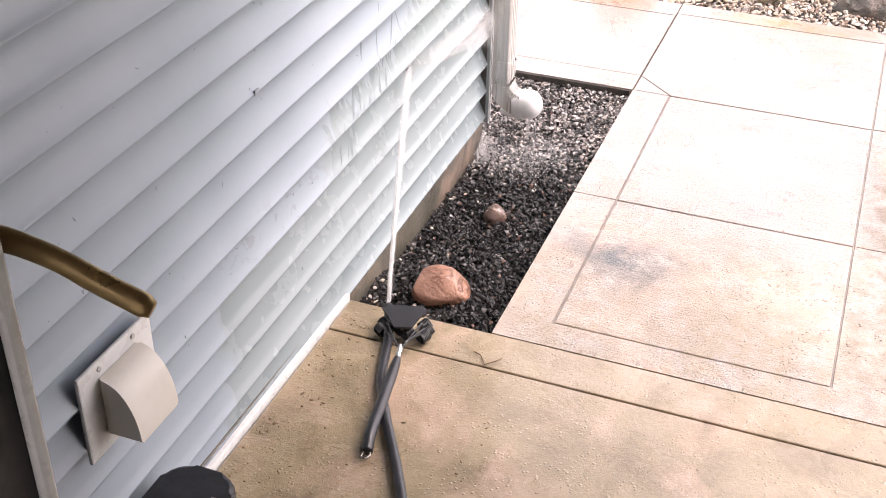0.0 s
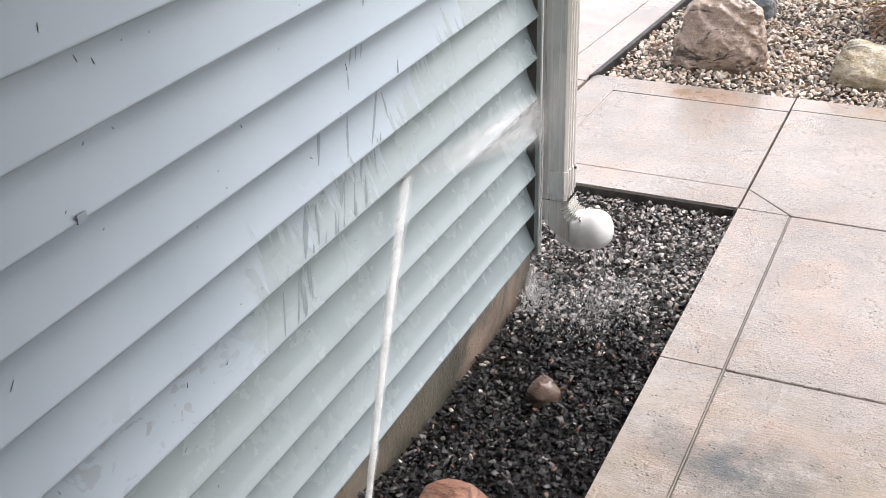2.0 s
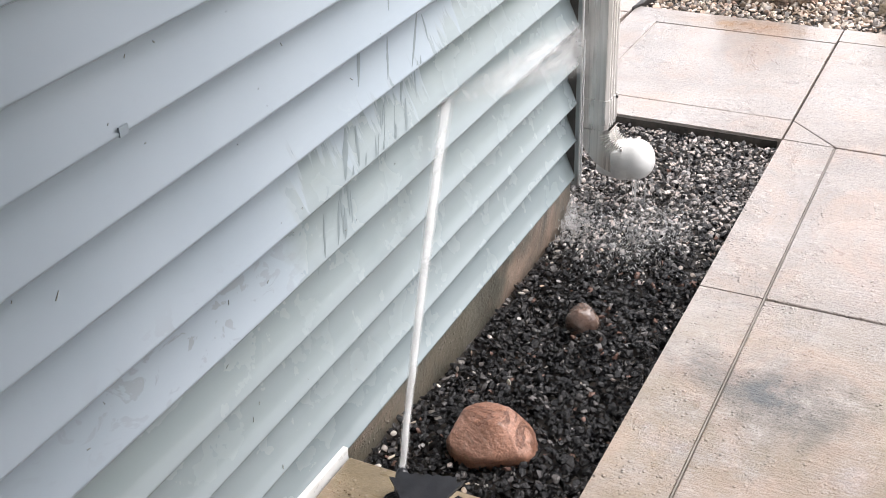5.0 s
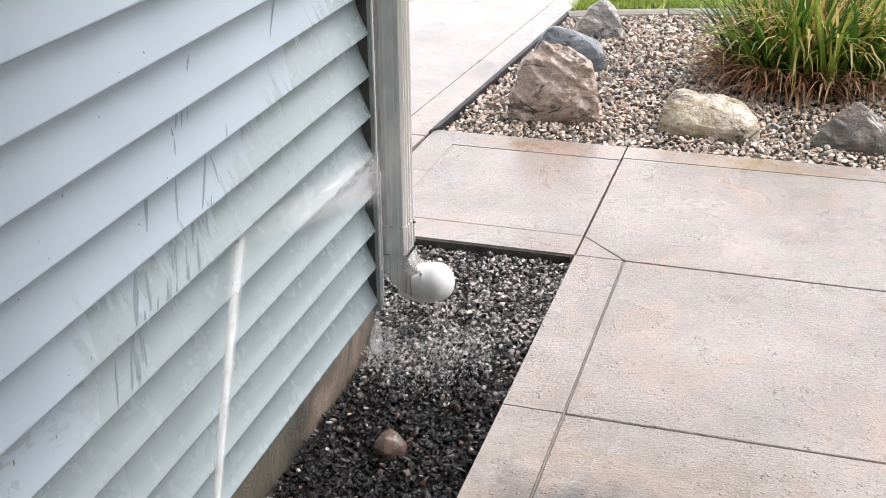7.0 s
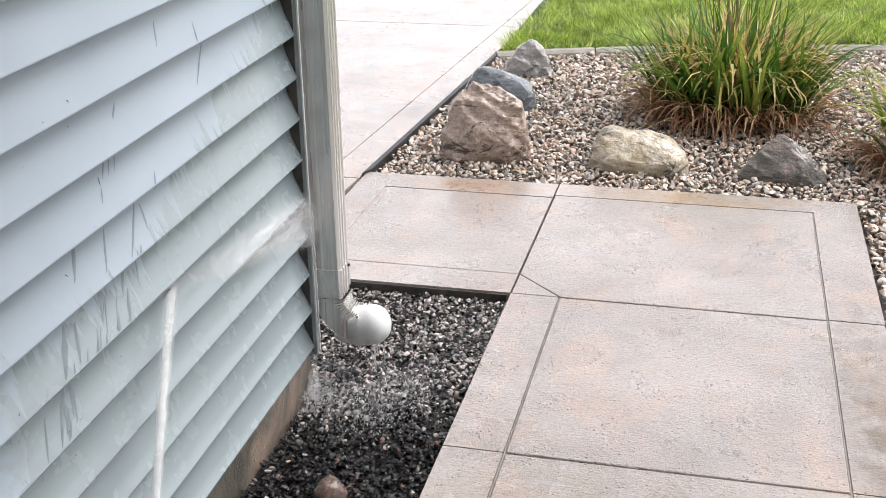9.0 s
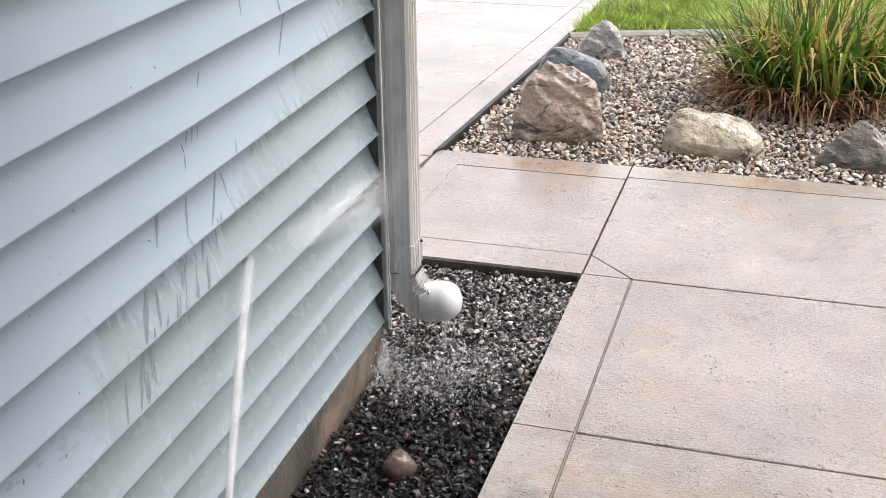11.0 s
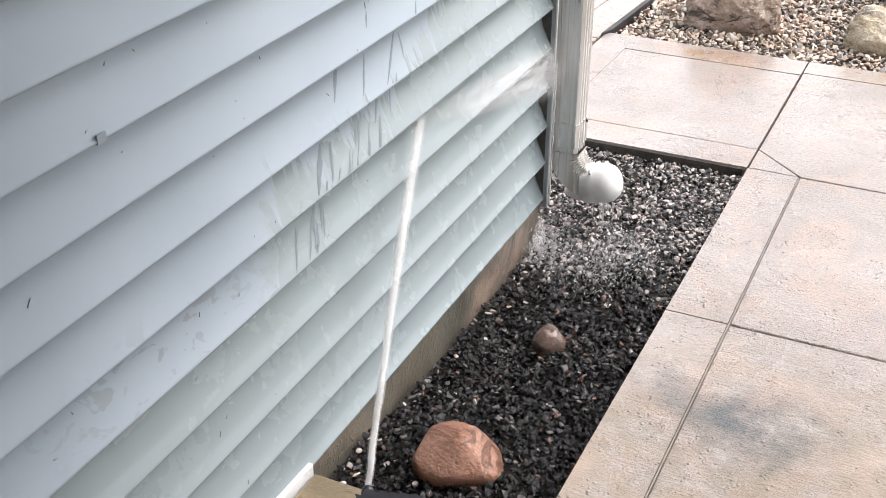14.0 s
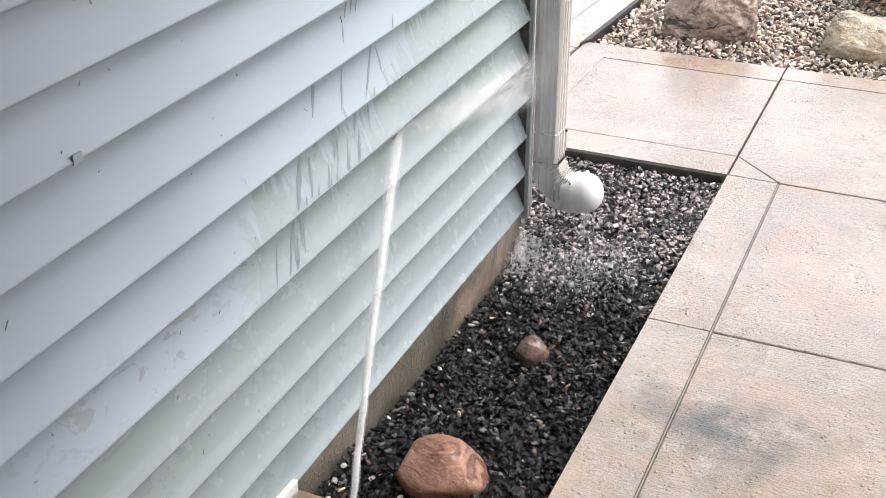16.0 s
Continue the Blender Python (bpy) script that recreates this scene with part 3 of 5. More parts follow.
def drive_piece(y0, y1, inner):
    b = bmesh.new()
    g = 0.004
    if inner:
        add_prism(b, [(-7, y0 + g), (drive_edge(y0) - 0.16, y0 + g), (drive_edge(y1) - 0.16, y1 - g), (-7, y1 - g)], -0.12, 0.0, 0.004)
    else:
        add_prism(b, [(drive_edge(y0) - 0.156, y0 + g), (drive_edge(y0) - 0.006, y0 + g), (drive_edge(y1) - 0.006, y1 - g), (drive_edge(y1) - 0.156, y1 - g)], -0.12, 0.0, 0.004)
    part("panel" if inner else "border", b, CONCRETE, drive)


for y0, y1 in ((2.95, 4.33), (4.33, 7.38), (7.38, 10.4), (10.4, 15)):
    drive_piece(y0, y1, True)
    drive_piece(y0, y1, False)
b = bmesh.new()
add_prism(b, [(-6.9, 3.0), (drive_edge(3.0) - 0.03, 3.0), (drive_edge(14.9) - 0.03, 14.9), (-6.9, 14.9)], -0.13, -0.010)
part("joint_filler", b, JOINT, drive)

# ---------------------------------------------------------------- the house
wall = thing("wall_side", "blue-grey vinyl lap siding wall, wet and streaked by rain", "wall", kind="structure")
BACK = -1.55
part("wall_core", box(-0.22, -0.043, BACK, CORNER - 0.03, SILL, 3.2), POST, wall)


def waver(k, y):
    """How far course k bows out of line at y."""
    return 0.0010 * noise.noise(Vector((k * 5.3, y * 2.1, 0))) + 0.0005 * noise.noise(Vector((k * 9.1, y * 7, 3)))


def course_mesh(seed, y0, y1):
    """One siding course: a thin shell that leans out to a rolled lip at its foot."""
    prof = [(-0.0375, COURSE + 0.010), (-0.0365, COURSE - 0.004), (-0.0345, COURSE * 0.82), (-0.0265, COURSE * 0.55), (-0.0140, COURSE * 0.30), (-0.0034, COURSE * 0.075),
            (0.0, 0.006), (-0.0006, 0.002), (-0.0040, 0.0), (-0.034, 0.001), (-0.0345, 0.008)]
    b = bmesh.new()
    n = 48
    rows = []
    for k in range(n + 1):
        y = y0 + (y1 - y0) * k / n
        w = waver(seed, y)
        dz = 0.0010 * noise.noise(Vector((seed * 2.3, y * 1.2, 9)))
        rows.append([b.verts.new((x + w * (1 if z < COURSE * 0.9 else 0), y, z + dz)) for x, z in prof])
    for u, v in zip(rows, rows[1:]):
        for s in range(len(prof) - 1):
            b.faces.new((u[s], u[s + 1], v[s + 1], v[s]))
    b.faces.new(rows[0])
    b.faces.new(rows[-1][::-1])
    return b


def skin_x(y, z):
    """How far out the siding's face lies at a place on the wall."""
    k, f = divmod((z - FOOT - TILT * y) / COURSE, 1)
    return (waver(k, y) if f < 0.9 else 0.0) + float(np.interp(f, (0.0, 0.05, 0.075, 0.30, 0.55, 0.82, 1.0), (-0.0006, 0.0, -0.0034, -0.0140, -0.0265, -0.0345, -0.0370)))


for k in range(26):
    ob = part("siding_course", course_mesh(k, BACK, CORNER), SIDING, wall, smooth=False)
    for p in ob.data.polygons:
        p.use_smooth = len(p.vertices) == 4
    ob.location.z = FOOT + k * COURSE
    ob.rotation_euler.x = TILT
# a lapped seam in one course
seam = bmesh.new()
for k, y in ((8, 1.055),):
    zz = FOOT + TILT * y + k * COURSE + 0.018
    add_prism(seam, [(-0.002, y), (0.0015, y), (0.0015, y + 0.018), (-0.002, y + 0.018)], zz - 0.018, zz - 0.004)
part("lap_seam", seam, SIDING, wall)

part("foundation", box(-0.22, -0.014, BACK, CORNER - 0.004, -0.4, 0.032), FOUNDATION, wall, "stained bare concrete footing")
b = box(-0.012, 0.004, BACK, BED_NEAR + 0.004, -0.02, 0.019, bevel=0.002)
part("flashing_strip", b, TRIM, wall, "white flashing strip along the slab")

front = thing("wall_front", "plain house wall round the corner", "wall", kind="structure")
part("wall_core", box(-7, -0.046, CORNER - 0.028, CORNER + 0.03, -0.4, 3.2), POST, front)
post = thing("corner_post", "blue-grey vinyl corner trim, streaming with water", "trim", kind="structure")
b = bmesh.new()
add_box(b, -0.020, 0.000, CORNER + 0.006, CORNER + 0.036, SILL - 0.004, 3.2, 0.002)
add_box(b, -0.015, 0.004, CORNER + 0.004, CORNER + 0.010, SILL - 0.012, 3.2, 0.002)
part("post", b, POST, post)
# white strip that paints the light caught along the outer edge of the post
part("edge_highlight", box(0.0045, 0.0105, CORNER + 0.001, CORNER + 0.008, SILL - 0.010, 3.2, bevel=0.0015), TRIM, post, "narrow white strip standing for light caught along the corner trim edge")
# trim channel, the shade at the siding ends painted in as dark brown
part("pocket", box(-0.045, -0.006, CORNER + 0.0005, CORNER + 0.0055, SILL, 3.2), POCKET, post, "channel beside the siding ends, its shade put into a dark colour")

roof = thing("eave", "plain soffit above the wall", "roof", kind="structure")
part("soffit", box(-0.2, 0.42, BACK - 0.3, CORNER + 0.4, 3.2, 3.26), TRIM, roof)
part("roof_deck", box(-7, 0.45, BACK - 3, CORNER + 0.45, 3.27, 3.4), DOOR_BROWN, roof)

# unseen ceiling added over the slab to keep sky light off the siding
porch = thing("shading_roof", "unseen ceiling added over the door slab to shade the siding", "roof", kind="structure")
part("ceiling_board", box(-0.01, 2.7, BACK, 1.68, 2.23, 2.33), SHADE_BOARD, porch)

# unseen wall round the door, kept tall and dark to cut sky light
back = thing("wall_back", "unseen house wall with the door opening behind, tall and dark to cut sky light", "wall", kind="structure")
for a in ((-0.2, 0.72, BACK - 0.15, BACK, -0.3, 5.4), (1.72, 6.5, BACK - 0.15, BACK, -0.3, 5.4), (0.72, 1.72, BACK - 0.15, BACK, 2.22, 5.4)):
    part("wall_piece", box(*a), SHADE_BOARD, back)
# unseen wall added opposite the siding, blocks sky light from the side
shade_wall = thing("shading_wall", "unseen plain wall added opposite the siding to block side light", "wall", kind="structure")
part("wall_piece", box(2.15, 2.35, BACK, 0.70, -0.3, 3.2), SHADE_BOARD, shade_wall)
room = thing("room_shell", "dim plain room behind the open door", "wall", kind="structure")
for a in ((-0.2, 5.5, BACK - 3.0, BACK - 2.9, -0.3, 3.2), (-0.3, -0.2, BACK - 2.9, BACK - 0.15, -0.3, 3.2), (5.5, 5.6, BACK - 2.9, BACK - 0.15, -0.3, 3.2), (-0.2, 5.5, BACK - 2.9, BACK - 0.15, -0.3, 0.16)):
    part("wall_piece", box(*a), TRIM, room)

# ---------------------------------------------------------------- the open door with its lever
EDGE = Vector((0.824, -0.656))
door = thing("door_1", "dark brown house door standing open, white edge strip, brass lever", "door", kind="structure", place=(EDGE.x, EDGE.y, 0.0))
part("leaf", box(-0.060, -0.020, -0.86, -0.004, 0.16, 2.20, bevel=0.003), DOOR_BROWN, door)
part("edge_strip", box(-0.010, 0.0, -0.013, 0.0, 0.16, 2.20, bevel=0.004), TRIM, door, "white weather strip")
part("groove_strip", box(-0.020, -0.010, -0.05, -0.006, 0.16, 2.20), EDGING, door)
lev = bmesh.new()
tip = Vector((0.888, -0.601, 1.615)) - Vector((EDGE.x, EDGE.y, 0))
root = Vector((0.786, -0.614, 1.656)) - Vector((EDGE.x, EDGE.y, 0))
line = [root + Vector((-0.03, -0.024, -0.006)), root + Vector((-0.012, -0.004, 0.001)), root.lerp(tip, 0.3) + Vector((0, 0, 0.003)), root.lerp(tip, 0.65) + Vector((0, 0, 0.001)), tip]
add_tube(lev, spline(line, 16), [0.0125 - 0.0040 * math.sin(k / 16 * 3.0) - (0.0025 * (k - 11) / 5 if k > 11 else 0) - (0.003 if k == 16 else 0) for k in range(17)], 12, 1.0)
lever = part("lever_handle", lev, BRASS, door, "antique brass lever handle", True)
rose = bmesh.new()
add_tube(rose, [(root.x - 0.036, root.y - 0.048, root.z - 0.006), (root.x - 0.028, root.y - 0.022, root.z - 0.006)], 0.026, 20)
part("rose", rose, BRASS, lever, smooth=False)

# ---------------------------------------------------------------- dryer vent hood on the siding
vent = thing("vent_hood", "cream plastic dryer vent hood on the blue-grey siding", "vent", place=(-0.003, 0.405, 0.500))
b = bmesh.new()
add_box(b, 0.0, 0.010, -0.128, 0.128, -0.112, 0.112, 0.004)
plate = part("back_plate", b, PVC, vent, "white square mounting plate")
b = bmesh.new()
prof = [(0.012 + 0.085 * math.sin(a) ** 0.9, 0.075 - 0.145 * (1 - math.cos(a))) for a in [k / 26 * math.pi / 2 for k in range(27)]]
inner = [(0.012, 0.075)] + prof[1:] + [(0.012, -0.07)]
la = [b.verts.new((x, -0.070, z)) for x, z in inner]
lb = [b.verts.new((x, 0.070, z)) for x, z in inner]
n = len(inner)
for k in range(n):
    b.faces.new((la[k], la[(k + 1) % n], lb[(k + 1) % n], lb[k]))
b.faces.new(la[::-1])
b.faces.new(lb)
bmesh.ops.bevel(b, geom=[e for e in b.edges if abs(e.verts[0].co.y - e.verts[1].co.y) < 0.001], offset=0.005, segments=2, affect="EDGES")
part("hood", b, VENT_CREAM, vent, "rounded cream hood")
for dy in (-0.06, 0.06):
    b = bmesh.new()
    add_tube(b, [(0.010, dy, 0.095), (0.0135, dy, 0.095)], 0.006, 10)
    part("screw", b, STEEL, plate)

# ---------------------------------------------------------------- black tub by the wall
tub = thing("storage_tub", "black plastic tub with a rain-beaded lid against the wall", "tub", place=(0.105, 0.36, 0))
part("body", box(-0.075, 0.08, -0.30, 0.16, 0.002, 0.16, bevel=0.04), RUBBER, tub)
lid_plan = [(cx + 0.06 * math.cos(a), dy + 0.06 * math.sin(a)) for cx, dy, a0 in ((0.035, 0.115, 0), (-0.03, 0.115, 1), (-0.03, -0.255, 2), (0.035, -0.255, 3)) for a in [(a0 + j / 6) * math.pi / 2 for j in range(7)]]
part("lid", add_prism(bmesh.new(), lid_plan, 0.145, 0.190, 0.012), RUBBER, tub)
rng = random.Random(4)
b = bmesh.new()
for _ in range(16):
    x, y = rng.uniform(-0.06, 0.07), rng.uniform(-0.25, 0.15)
    a = rng.uniform(-0.4, 0.4)
    l = rng.uniform(0.004, 0.014)
    add_tube(b, [(x - l * math.cos(a), y - l * math.sin(a), 0.191), (x + l * math.cos(a), y + l * math.sin(a), 0.191)], 0.0022, 6, 0.6)
tagged(part("water_beads", b, DROP, tub, "pale beads of rain"), kind="stuff")

# ---------------------------------------------------------------- downspout
DY0, DY1, DX0, DX1 = CORNER + 0.026, CORNER + 0.108, 0.000, 0.078
spout = thing("downspout", "cream-white aluminium downspout with corrugated elbow at the house corner", "downspout", place=(0, 0, 0))


def rib_section(x0, x1, y0, y1):
    """A downspout's outline with shallow pressed ribs on its front."""
    pts = [(x0, y0), (x1 - 0.008, y0), (x1, y0 + 0.008)]
    for k in range(1, 4):
        c = y0 + (y1 - y0) * k / 4
        pts += [(x1, c - 0.006), (x1 - 0.004, c - 0.003), (x1 - 0.004, c + 0.003), (x1, c + 0.006)]
    return pts + [(x1, y1 - 0.008), (x1 - 0.008, y1), (x0, y1)]


b = bmesh.new()
add_prism(b, rib_section(DX0, DX1, DY0, DY1), 0.174, 3.15)
part("pipe", b, SPOUT, spout)
b = bmesh.new()
add_prism(b, rib_section(DX0 - 0.001, DX1 + 0.003, DY0 - 0.003, DY1 + 0.003), 0.190, 0.262)
collar = part("collar", b, SPOUT, spout)
b = bmesh.new()
add_tube(b, [(DX1 + 0.002, DY1 - 0.018, 0.254), (DX1 + 0.008, DY1 - 0.018, 0.254)], 0.004, 8)
part("screw", b, WIRE, collar, "dark screw head")
# elbow: rings that swing out from the wall, crimped on the inside of the bend
b = bmesh.new()
rings = []
steps = 22
turn_at = Vector((DX1 + 0.048, 0, 0.172))
for k in range(steps + 1):
    a = radians(86) * k / steps
    crimp = 0.0085 * (k % 2) * (1 if 2 < k < 21 else 0)
    ring = []
    for s, (u, y) in enumerate([(0, DY0), (0.35, DY0 - 0.001), (0.75, DY0), (1, DY0 + 0.008), (1, DY1 - 0.008), (0.75, DY1), (0.35, DY1 + 0.001), (0, DY1)]):
        r = (turn_at.x - DX0) * (1 - u) + 0.042 * u
        r += crimp * (1 if u > 0.5 else 0.0)
        ring.append(b.verts.new((turn_at.x - r * math.cos(a), y, turn_at.z - r * math.sin(a))))
    rings.append(ring)
for u, v in zip(rings, rings[1:]):
    for s in range(8):
        b.faces.new((u[s], u[(s + 1) % 8], v[(s + 1) % 8], v[s]))
elbow = part("elbow", b, SPOUT, spout, "corrugated elbow")
a = radians(86)
for r0, r1 in ((0.043, 0.051), (turn_at.x - DX0 - 0.006, turn_at.x - DX0 + 0.003)):
    b = bmesh.new()
    hi = (a - 0.07, a + 0.05)
    add_prism(b, [(-r * math.cos(t), -r * math.sin(t)) for r, t in ((r0, hi[0]), (r1, hi[0]), (r1, hi[1]), (r0, hi[1]))], DY0 - 0.003, DY1 + 0.003)
    for v in b.verts:
        v.co = (turn_at.x + v.co.x, v.co.z, turn_at.z + v.co.y)
    bmesh.ops.recalc_face_normals(b, faces=b.faces)
    part("rim", b, SPOUT, elbow, "turned rim of the elbow")
for z in (1.2, 2.4):
    part("strap", box(DX0 - 0.004, DX1 + 0.002, DY0 - 0.012, DY1 + 0.012, z, z + 0.025, bevel=0.002), SPOUT, spout)

drain = thing("drain_fitting", "glossy white plastic drain elbow under the downspout", "pipe fitting", place=(0, 0, 0))
cy = (DY0 + DY1) / 2
b = bmesh.new()
# the socket with its domed end, lying a little nose-up
pts = [Vector((0.100 + 0.106 * k / 24, cy, 0.074 + 0.022 * k / 24)) for k in range(25)]
rad = [0.0575 * math.sqrt(max(1 - max(0, (k - 12) / 12) ** 2.2, 0.002)) for k in range(25)]
add_tube(b, pts, rad, 28)
part("domed_end", b, PVC, drain, "", True)
b = bmesh.new()
add_tube(b, spline([(0.040, cy, 0.040), (0.070, cy, 0.044), (0.100, cy, 0.056), (0.130, cy, 0.074)], 12), [0.010 + 0.043 * min(k / 11, 1) for k in range(13)], 20)
part("throat", b, PVC, drain, "white plastic throat under the metal elbow", True)
b = bmesh.new()
for k in range(2):
    a0, a1 = (2.50, 3.55)
    ring = [b.verts.new((0.100 + 0.026 * k, cy + 0.0605 * math.cos(a0 + (a1 - a0) * j / 8), 0.0785 + 0.006 * k + 0.0605 * math.sin(a0 + (a1 - a0) * j / 8))) for j in range(9)]
    if k:
        for j in range(8):
            b.faces.new((old[j], old[j + 1], ring[j + 1], ring[j]))
    old = ring
bmesh.ops.solidify(b, geom=b.faces, thickness=0.003)
part("tab", b, PVC, drain, "thin white tab lapping the elbow")

# ---------------------------------------------------------------- rocks
def boulder(label, place, size, material, seed, turn=0, group="", **kw):
    ob = new("rock", rock_mesh("rock", size, material, seed, **kw))
    ob.location, ob.rotation_euler = place, (0, 0, radians(turn))
    return tagged(ob, label, "rock", group)


def crag(label, place, corners, material, seed, rough, group=""):
    """A boulder from its main corners: their hull, rounded off and roughened."""
    m = bmesh.new()
    for c in corners:
        m.verts.new((c[0] * 1.05, c[1] * 1.05, c[2] * 1.01))
    r = bmesh.ops.convex_hull(m, input=m.verts)
    bmesh.ops.delete(m, geom=[g for g in r["geom_interior"] if isinstance(g, bmesh.types.BMVert)], context="VERTS")
    for _ in range(5):
        bmesh.ops.triangulate(m, faces=m.faces)
        bmesh.ops.subdivide_edges(m, edges=m.edges, cuts=1, use_grid_fill=True, smooth=0.0)
        bmesh.ops.smooth_vert(m, verts=m.verts, factor=0.24, use_axis_x=True, use_axis_y=True, use_axis_z=True)
    m.normal_update()
    off = Vector((seed * 3.1, seed * 1.7, seed))
    for v in m.verts:
        p = v.co
        q = p.x * 0.45 + p.z * 0.85 + p.y * 0.2
        layer = 0.5 - 2.2 * abs(noise.noise(Vector((p.x * 5, p.y * 5, q * 17)) + off))
        d = noise.voronoi(p * 8 + off)[0]
        facet = min(d[1] - d[0], 0.5) - 0.25
        v.co = p + v.normal * rough * (0.20 * noise.noise(p * 6 + off) + 0.35 * layer + 0.55 * facet + 0.22 * noise.noise(p * 40 + off) + 0.12 * noise.noise(p * 90 + off))
    ob = new("rock", mesh_of(m, "rock", material, True))
    ob.location = place
    return tagged(ob, label, "rock", group)


boulder("smooth pink granite rock, wet, lying on black gravel", (0.236, 1.700, -0.018), (0.096, 0.072, 0.076), PINK_ROCK, 3, 12, rough=0.12, fine=0.024, top=0.80)
boulder("small brown rounded stone on black gravel", (0.238, 2.222, -0.050), (0.040, 0.038, 0.049), SMALL_ROCK, 12, 30, rough=0.24, fine=0.02, breaks=0)
G = "boulders edging the planting bed"
crag("large brown craggy boulder on river gravel", (0.088, 4.74, 0.0),
     [(-0.19, -0.09, -0.05), (0.19, -0.07, -0.05), (0.20, 0.10, -0.05), (-0.18, 0.12, -0.05), (-0.185, -0.08, 0.08), (-0.125, -0.07, 0.26), (-0.07, 0.0, 0.325), (0.05, 0.0, 0.305),
      (0.165, -0.03, 0.255), (0.20, -0.06, 0.10), (0.13, 0.10, 0.23), (-0.10, 0.11, 0.25), (0.02, -0.12, 0.10), (0.10, -0.10, 0.02)], BROWN_ROCK, 21, 0.034, G)
crag("blue-grey smooth wet boulder on river gravel", (0.00, 5.54, 0.0),
     [(-0.19, -0.08, -0.05), (0.18, -0.12, -0.05), (0.19, 0.10, -0.05), (-0.17, 0.12, -0.05), (-0.18, -0.05, 0.10), (-0.12, 0.0, 0.185), (-0.02, 0.02, 0.175), (0.12, -0.04, 0.12),
      (0.185, -0.09, 0.06), (0.14, 0.08, 0.11), (-0.10, 0.10, 0.17)], SLATE_ROCK, 5, 0.008, G)
crag("grey angular boulder beside the lawn edge", (0.022, 6.20, 0.0),
     [(-0.15, -0.09, -0.05), (0.15, -0.09, -0.05), (0.15, 0.10, -0.05), (-0.14, 0.10, -0.05), (-0.10, -0.07, 0.09), (0.0, -0.02, 0.195), (0.06, 0.0, 0.185), (0.13, -0.05, 0.08), (0.0, 0.09, 0.17)], GREY_ROCK, 14, 0.026, G)
crag("low yellow-tan boulder on river gravel", (0.765, 4.72, -0.012),
     [(-0.20, -0.08, -0.05), (0.20, -0.08, -0.05), (0.20, 0.10, -0.05), (-0.18, 0.12, -0.05), (-0.215, -0.04, 0.07), (-0.17, 0.0, 0.165), (-0.06, -0.01, 0.155), (0.10, -0.01, 0.135),
      (0.185, -0.04, 0.08), (0.12, 0.10, 0.13), (-0.14, 0.11, 0.155), (-0.12, -0.11, 0.06), (0.12, -0.11, 0.05)], YELLOW_ROCK, 9, 0.014, G)
crag("dark grey pointed boulder with a pinkish crest", (1.320, 4.70, 0.0),
     [(-0.20, -0.07, -0.05), (0.19, -0.09, -0.05), (0.19, 0.10, -0.05), (-0.15, 0.12, -0.05), (-0.15, -0.05, 0.04), (-0.05, 0.0, 0.155), (-0.01, 0.02, 0.185), (0.06, -0.01, 0.145),
      (0.165, -0.05, 0.045), (0.02, 0.10, 0.13), (0.10, -0.11, 0.03)], DARK_ROCK, 31, 0.018, G)

# ---------------------------------------------------------------- edging and kerb
edging = thing("edging", "black plastic edging between driveway and gravel", "edging", kind="structure")
b = bmesh.new()
add_prism(b, [(drive_edge(4.33), 4.36), (drive_edge(4.4) + 0.022, 4.425), (drive_edge(6.58) + 0.022, 6.60), (drive_edge(6.58), 6.60)], -0.15, 0.012, 0.003)
part("strip", b, EDGING, edging)
# black strip standing for the shade along the slab edge, sunk into the gravel
b = bmesh.new()
add_box(b, BED_X - 0.010, BED_X - 0.001, BED_NEAR + 0.01, BED_FAR - 0.01, -0.15, -0.034)
part("strip", b, EDGING, edging)
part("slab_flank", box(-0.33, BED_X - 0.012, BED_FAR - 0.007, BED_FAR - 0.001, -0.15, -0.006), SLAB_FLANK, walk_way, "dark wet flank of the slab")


def kerb_y(x):
    return 6.53 + 0.40 * (1 - math.exp(-(x + 0.23) * 0.85)) + 0.10 * (x + 0.23)


kerb = thing("lawn_kerb", "low rounded grey concrete kerb before the lawn", "kerb", kind="structure")
for k in range(9):
    b = bmesh.new()
    xs = [-0.225 + 0.55 * (k + j / 6) for j in range(7)]
    add_tube(b, [(x + (0.004 if j == 0 else -0.004 if j == 6 else 0), kerb_y(x) + 0.05, -0.022) for j, x in enumerate(xs)], 0.044, 12, 1.0)
    part("kerb_stone", b, KERB, kerb, smooth=False)

# ---------------------------------------------------------------- hose, jet and brush
hose = thing("garden_hose", "dark grey garden hose lying on the wet slab", "hose")
b = bmesh.new()
line = spline([(0.166, 1.446, 0.040), (0.182, 1.410, 0.028), (0.205, 1.350, 0.020), (0.232, 1.260, 0.018), (0.265, 1.160, 0.018), (0.330, 1.040, 0.018), (0.445, 0.850, 0.018), (0.54, 0.66, 0.018), (0.60, 0.40, 0.018), (0.62, 0.0, 0.018), (0.55, -0.6, 0.018), (0.3, -1.1, 0.018)], 90)
add_tube(b, line, 0.0145, 14)
part("tube", b, RUBBER, hose, "", True)
b = bmesh.new()
add_tube(b, [(0.154, 1.470, 0.053), (0.157, 1.465, 0.050), (0.166, 1.446, 0.040)], [0.008, 0.012, 0.0145], 14)
part("nozzle", b, RUBBER, hose, "black nozzle")

brush = thing("grill_brush", "black grill brush with wire coils, weighing down the hose", "brush", place=(0, 0, 0))
NECK, HEAD = Vector((0.270, 1.285, 0.050)), Vector((0.228, 1.418, 0.064))
along = (HEAD - NECK).normalized()
side = along.cross(Vector((0, 0, 1))).normalized()
b = bmesh.new()
